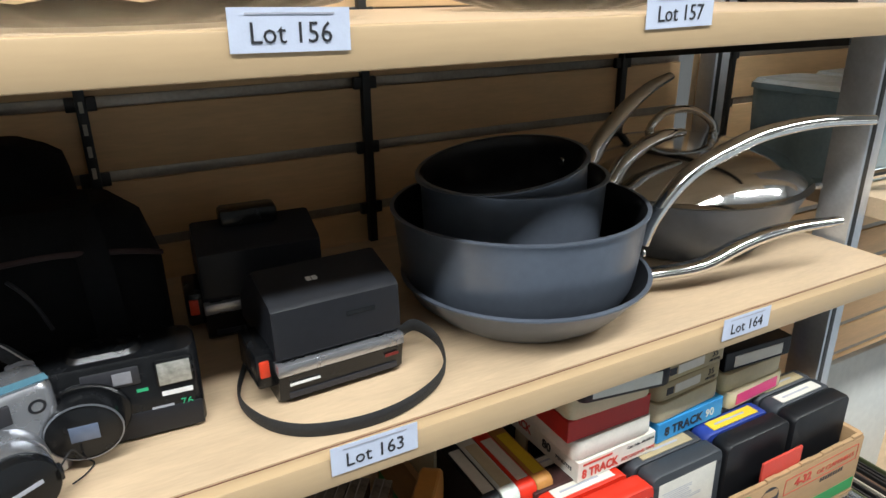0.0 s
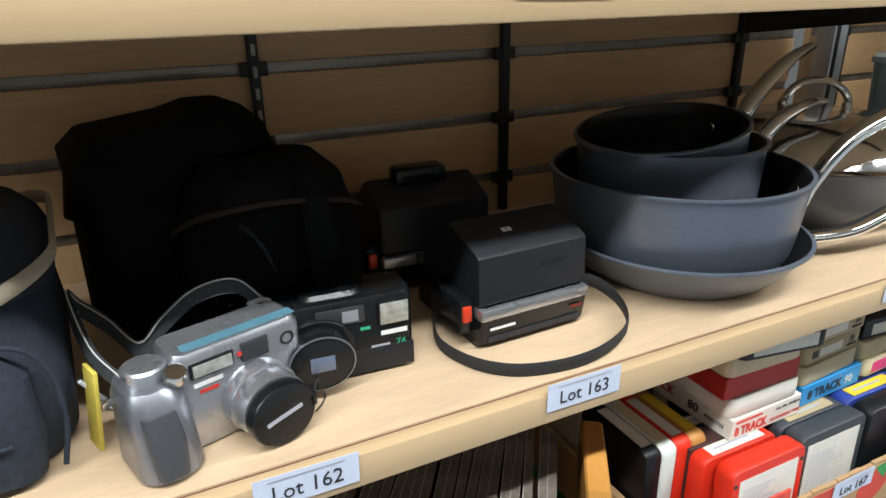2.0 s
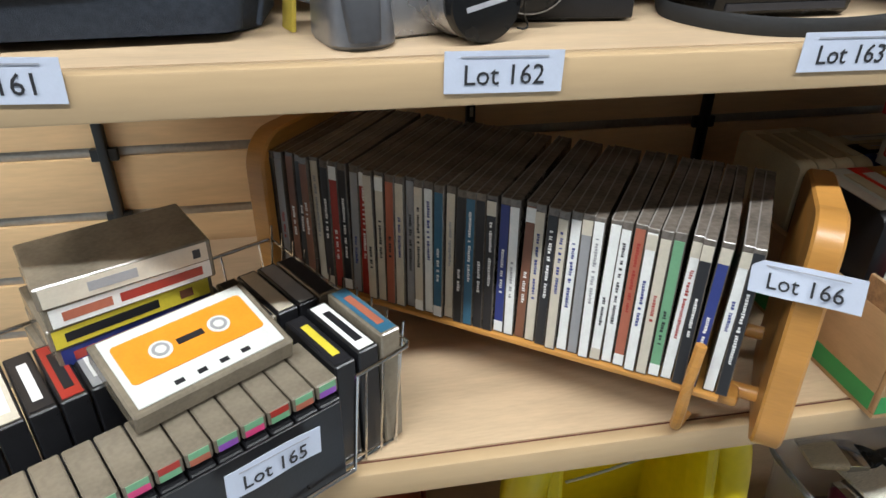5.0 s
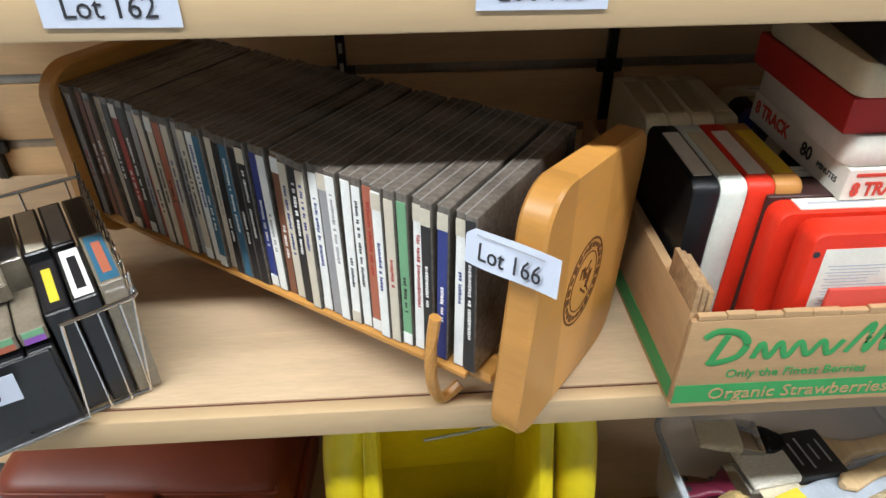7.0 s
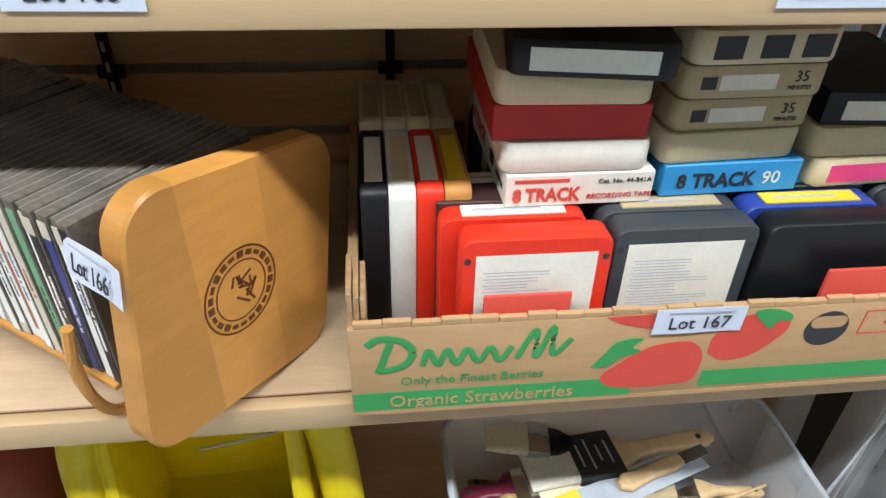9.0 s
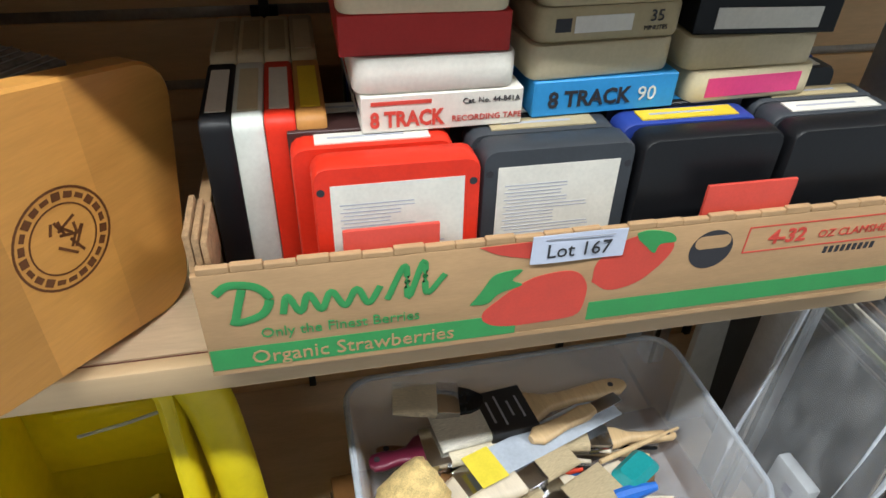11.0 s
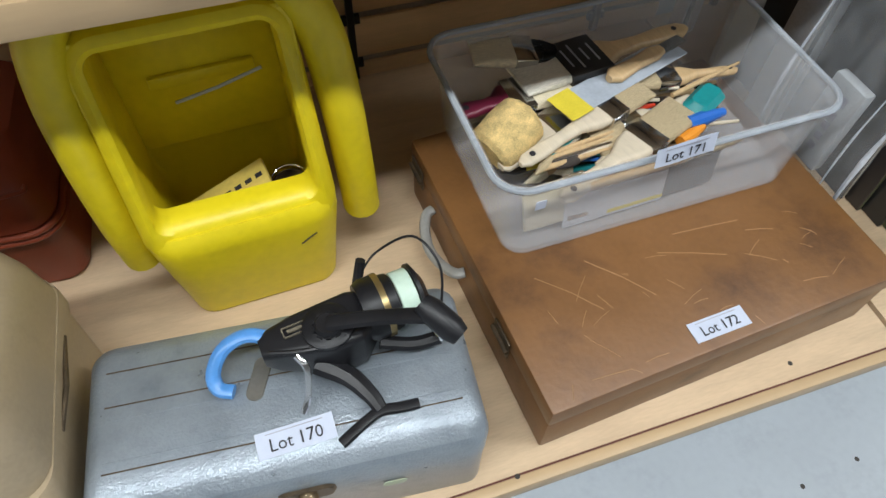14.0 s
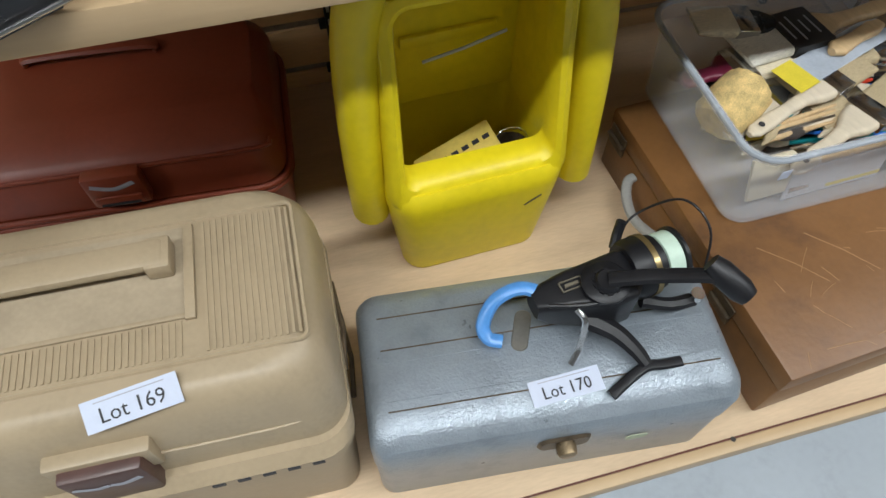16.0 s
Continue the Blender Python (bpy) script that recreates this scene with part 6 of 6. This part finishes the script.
part("lid_bead", sweep(smooth_line([(-0.165, -0.102, 0.1555), (0.0, -0.1025, 0.1565), (0.15, -0.101, 0.1575), (0.166, -0.09, 0.1575)], 5), 0.005), RUST, lid)
la = part("latch", join(span(-0.028, 0.032, -0.122, -0.104, 0.118, 0.166, 0.005), span(-0.022, 0.026, -0.1245, -0.12, 0.124, 0.138, 0.002)), RUST, t)
part("wing_mark", sweep(smooth_line([(-0.02, -0.1225, 0.156), (0.002, -0.1225, 0.149), (0.024, -0.1225, 0.156)], 5), 0.0006, 0.006), GREY_INK, la)
part("latch_slot", span(-0.018, 0.022, -0.1252, -0.1244, 0.1255, 0.129), INK, la)
part("handle", sweep(smooth_line([(-0.09, 0.05, 0.178), (-0.08, 0.05, 0.188), (0.04, 0.05, 0.188), (0.05, 0.05, 0.178)], 5), 0.018, 0.008), RUST, t)

# ---- the next bay, beyond the posts ----
shelf_board("base_shelf", 0.692, 1.6, -0.262, 0.385, 0.15, LOWZ, "pale maple laminate base shelf of the next bay")
shelf_board("upper_shelf", 0.735, 1.6, 0, 0.385, 0.955, 0.98, "pale maple laminate shelf of the next bay")
shelf_board("top_shelf", 0.735, 1.6, 0, 0.385, 1.3, 1.325, "pale maple laminate top shelf of the next bay")
BAG = bpy.data.materials.new("clear_film")
BAG.use_nodes = True
nt = BAG.node_tree
p = nt.nodes["Principled BSDF"]
p.inputs["Base Color"].default_value, p.inputs["Roughness"].default_value = (0.8, 0.83, 0.86, 1), 0.12
tr = nt.nodes.new("ShaderNodeBsdfTransparent")
mx = nt.nodes.new("ShaderNodeMixShader")
nz = nt.nodes.new("ShaderNodeTexNoise")
nz.inputs["Scale"].default_value, nz.inputs["Detail"].default_value = 5, 2
mr = nt.nodes.new("ShaderNodeMapRange")
mr.inputs["From Min"].default_value, mr.inputs["From Max"].default_value = 0.4, 0.75
mr.inputs["To Min"].default_value, mr.inputs["To Max"].default_value = 0.07, 0.22
nt.links.new(nz.outputs[0], mr.inputs[0])
nt.links.new(mr.outputs[0], mx.inputs[0])
nt.links.new(tr.outputs[0], mx.inputs[1])
nt.links.new(p.outputs[0], mx.inputs[2])
nt.links.new(mx.outputs[0], nt.nodes["Material Output"].inputs["Surface"])
t = thing("plastic_bag", pose(0.676, -0.005, LOWZ + 0.0006, 0, 3, 2), "clear plastic packet holding a white box", "plastic bag")
bm = stack([(0, 0.018, 0.13, 0.008), (0.06, 0.024, 0.15, 0.01), (0.25, 0.024, 0.152, 0.01), (0.38, 0.02, 0.152, 0.008), (0.42, 0.008, 0.154, 0.003)], 8)
bmesh.ops.subdivide_edges(bm, edges=bm.edges[:], cuts=2)
for v in bm.verts:
    if v.co.z > 0.002:
        v.co += Vector((noise.noise(v.co * 22), noise.noise(v.co * 22 + Vector((5, 0, 0))), 0)) * 0.006
part("film", bm, BAG, t)
# film folds in a pale opaque colour that stands in for their shine
FOLD = mat("film_fold_shine", (0.62, 0.67, 0.74), 0.1, 0, 0.2, 30, 0.05)
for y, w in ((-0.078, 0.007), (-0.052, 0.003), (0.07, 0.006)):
    part("folded_seam", sweep(smooth_line([(-0.004, y, 0.004), (-0.013, y + 0.003, 0.14), (-0.012, y - 0.002, 0.28), (-0.004, y + 0.002, 0.415)], 6), w, w * 0.5, 6), FOLD, t, "folded film seam, its bright streak put in as pale colour")
part("white_box", span(-0.008, 0.008, -0.03, 0.02, 0.075, 0.195, 0.003), mat("dull_white_carton", (0.42, 0.44, 0.46), 0.5), t, "white box with grey printed marks")
part("printed_mark", span(-0.0086, -0.008, -0.015, -0.003, 0.165, 0.178), GREY_INK, t)
for k in range(4):
    part("printed_mark", span(-0.0086, -0.008, -0.014, -0.004, 0.098 + 0.016 * k, 0.108 + 0.016 * k), GREY_INK, t)
t = thing("white_panel", pose(0.73, 0.212, LOWZ, 0, 0, 0), "white board panel with a dark oval hand hole", "panel")
part("board", span(-0.03, 0.5, 0, 0.012, 0.0006, 0.42, 0.002), WHITE_P, t)
b = stack([(0, 0.03, 0.075, 0.0145), (0.0006, 0.03, 0.075, 0.0145)], 7)
b.transform(pose(0.055, -0.0003, 0.13, 90, 0, 0))
part("hand_hole", b, INK, t)
SLEEVES = [palette("sleeve_%s" % n, c, 0.3) for n, c in (("black", (0.02, 0.02, 0.02)), ("olive", (0.09, 0.1, 0.05)), ("cream", (0.45, 0.4, 0.32)), ("blue", (0.05, 0.08, 0.18)), ("brown", (0.14, 0.08, 0.05)), ("dark", (0.035, 0.03, 0.03)))]
FRONTS = (-0.04, -0.07, -0.105, -0.135, -0.16, -0.172)
for k in range(22):
    t = thing("record_sleeve", pose(0.757 + 0.0085 * k, FRONTS[min(k, 5)] + rng.uniform(-0.008, 0.008), LOWZ + 0.0006, 0, -4.5 + 0.15 * k + rng.uniform(-0.6, 0.6), rng.uniform(-1, 1)), "square card record sleeve leaning in a row", "record", "record sleeves")
    part("sleeve", span(0, 0.0035, 0, 0.31, 0, 0.31, 0.0008, 1), SLEEVES[(0, 5, 0, 1, 5, 0, 2, 5, 4)[k % 9]], t)
    part("inner_edge", span(0.001, 0.0025, -0.0015, 0, 0.004, 0.306), SLEEVES[(k * 5 + 2) % 6], t, "paper inner sleeve edge")
for k in range(5):
    t = thing("plastic_container", pose(0.8 + 0.14 * k, 0.2, 0.9806), "clear blue-grey plastic container on the next shelf", "container", "plastic containers")
    part("body", stack([(0, 0.1, 0.16, 0.015), (0.003, 0.105, 0.165, 0.018), (0.11, 0.115, 0.175, 0.02), (0.111, 0.12, 0.18, 0.02), (0.118, 0.12, 0.18, 0.02)], 5), mat("blue_grey_clear_plastic", (0.22, 0.30, 0.33), 0.12), t)
    part("lid", stack([(0.1185, 0.118, 0.178, 0.02), (0.124, 0.11, 0.17, 0.02)], 5), mat("pale_lid", (0.4, 0.45, 0.46), 0.2), t)
SPECK = mat("dark_speck", (0.03, 0.025, 0.02), 0.7)
for k in range(14):
    b = lathe([(0, 0), (0.0035, 0), (0, 0.0008)], 7)
    b.transform(pose(rng.uniform(0.3, 0.95), rng.uniform(-0.55, -0.27), 0.0002))
    tagged(part("floor_speck", b, SPECK), "tiny dark chip of dirt on the floor", "dirt", "floor specks")
for x, y, z in ((0.547, -0.23, LOWZ), (0.2, -0.25, LOWZ)):
    b = lathe([(0, 0), (0.003, 0), (0, 0.0006)], 9)
    b.transform(pose(x, y, z + 0.0002))
    tagged(part("wood_knot", b, SPECK), "small dark dent in the shelf board", "dent", "dents")
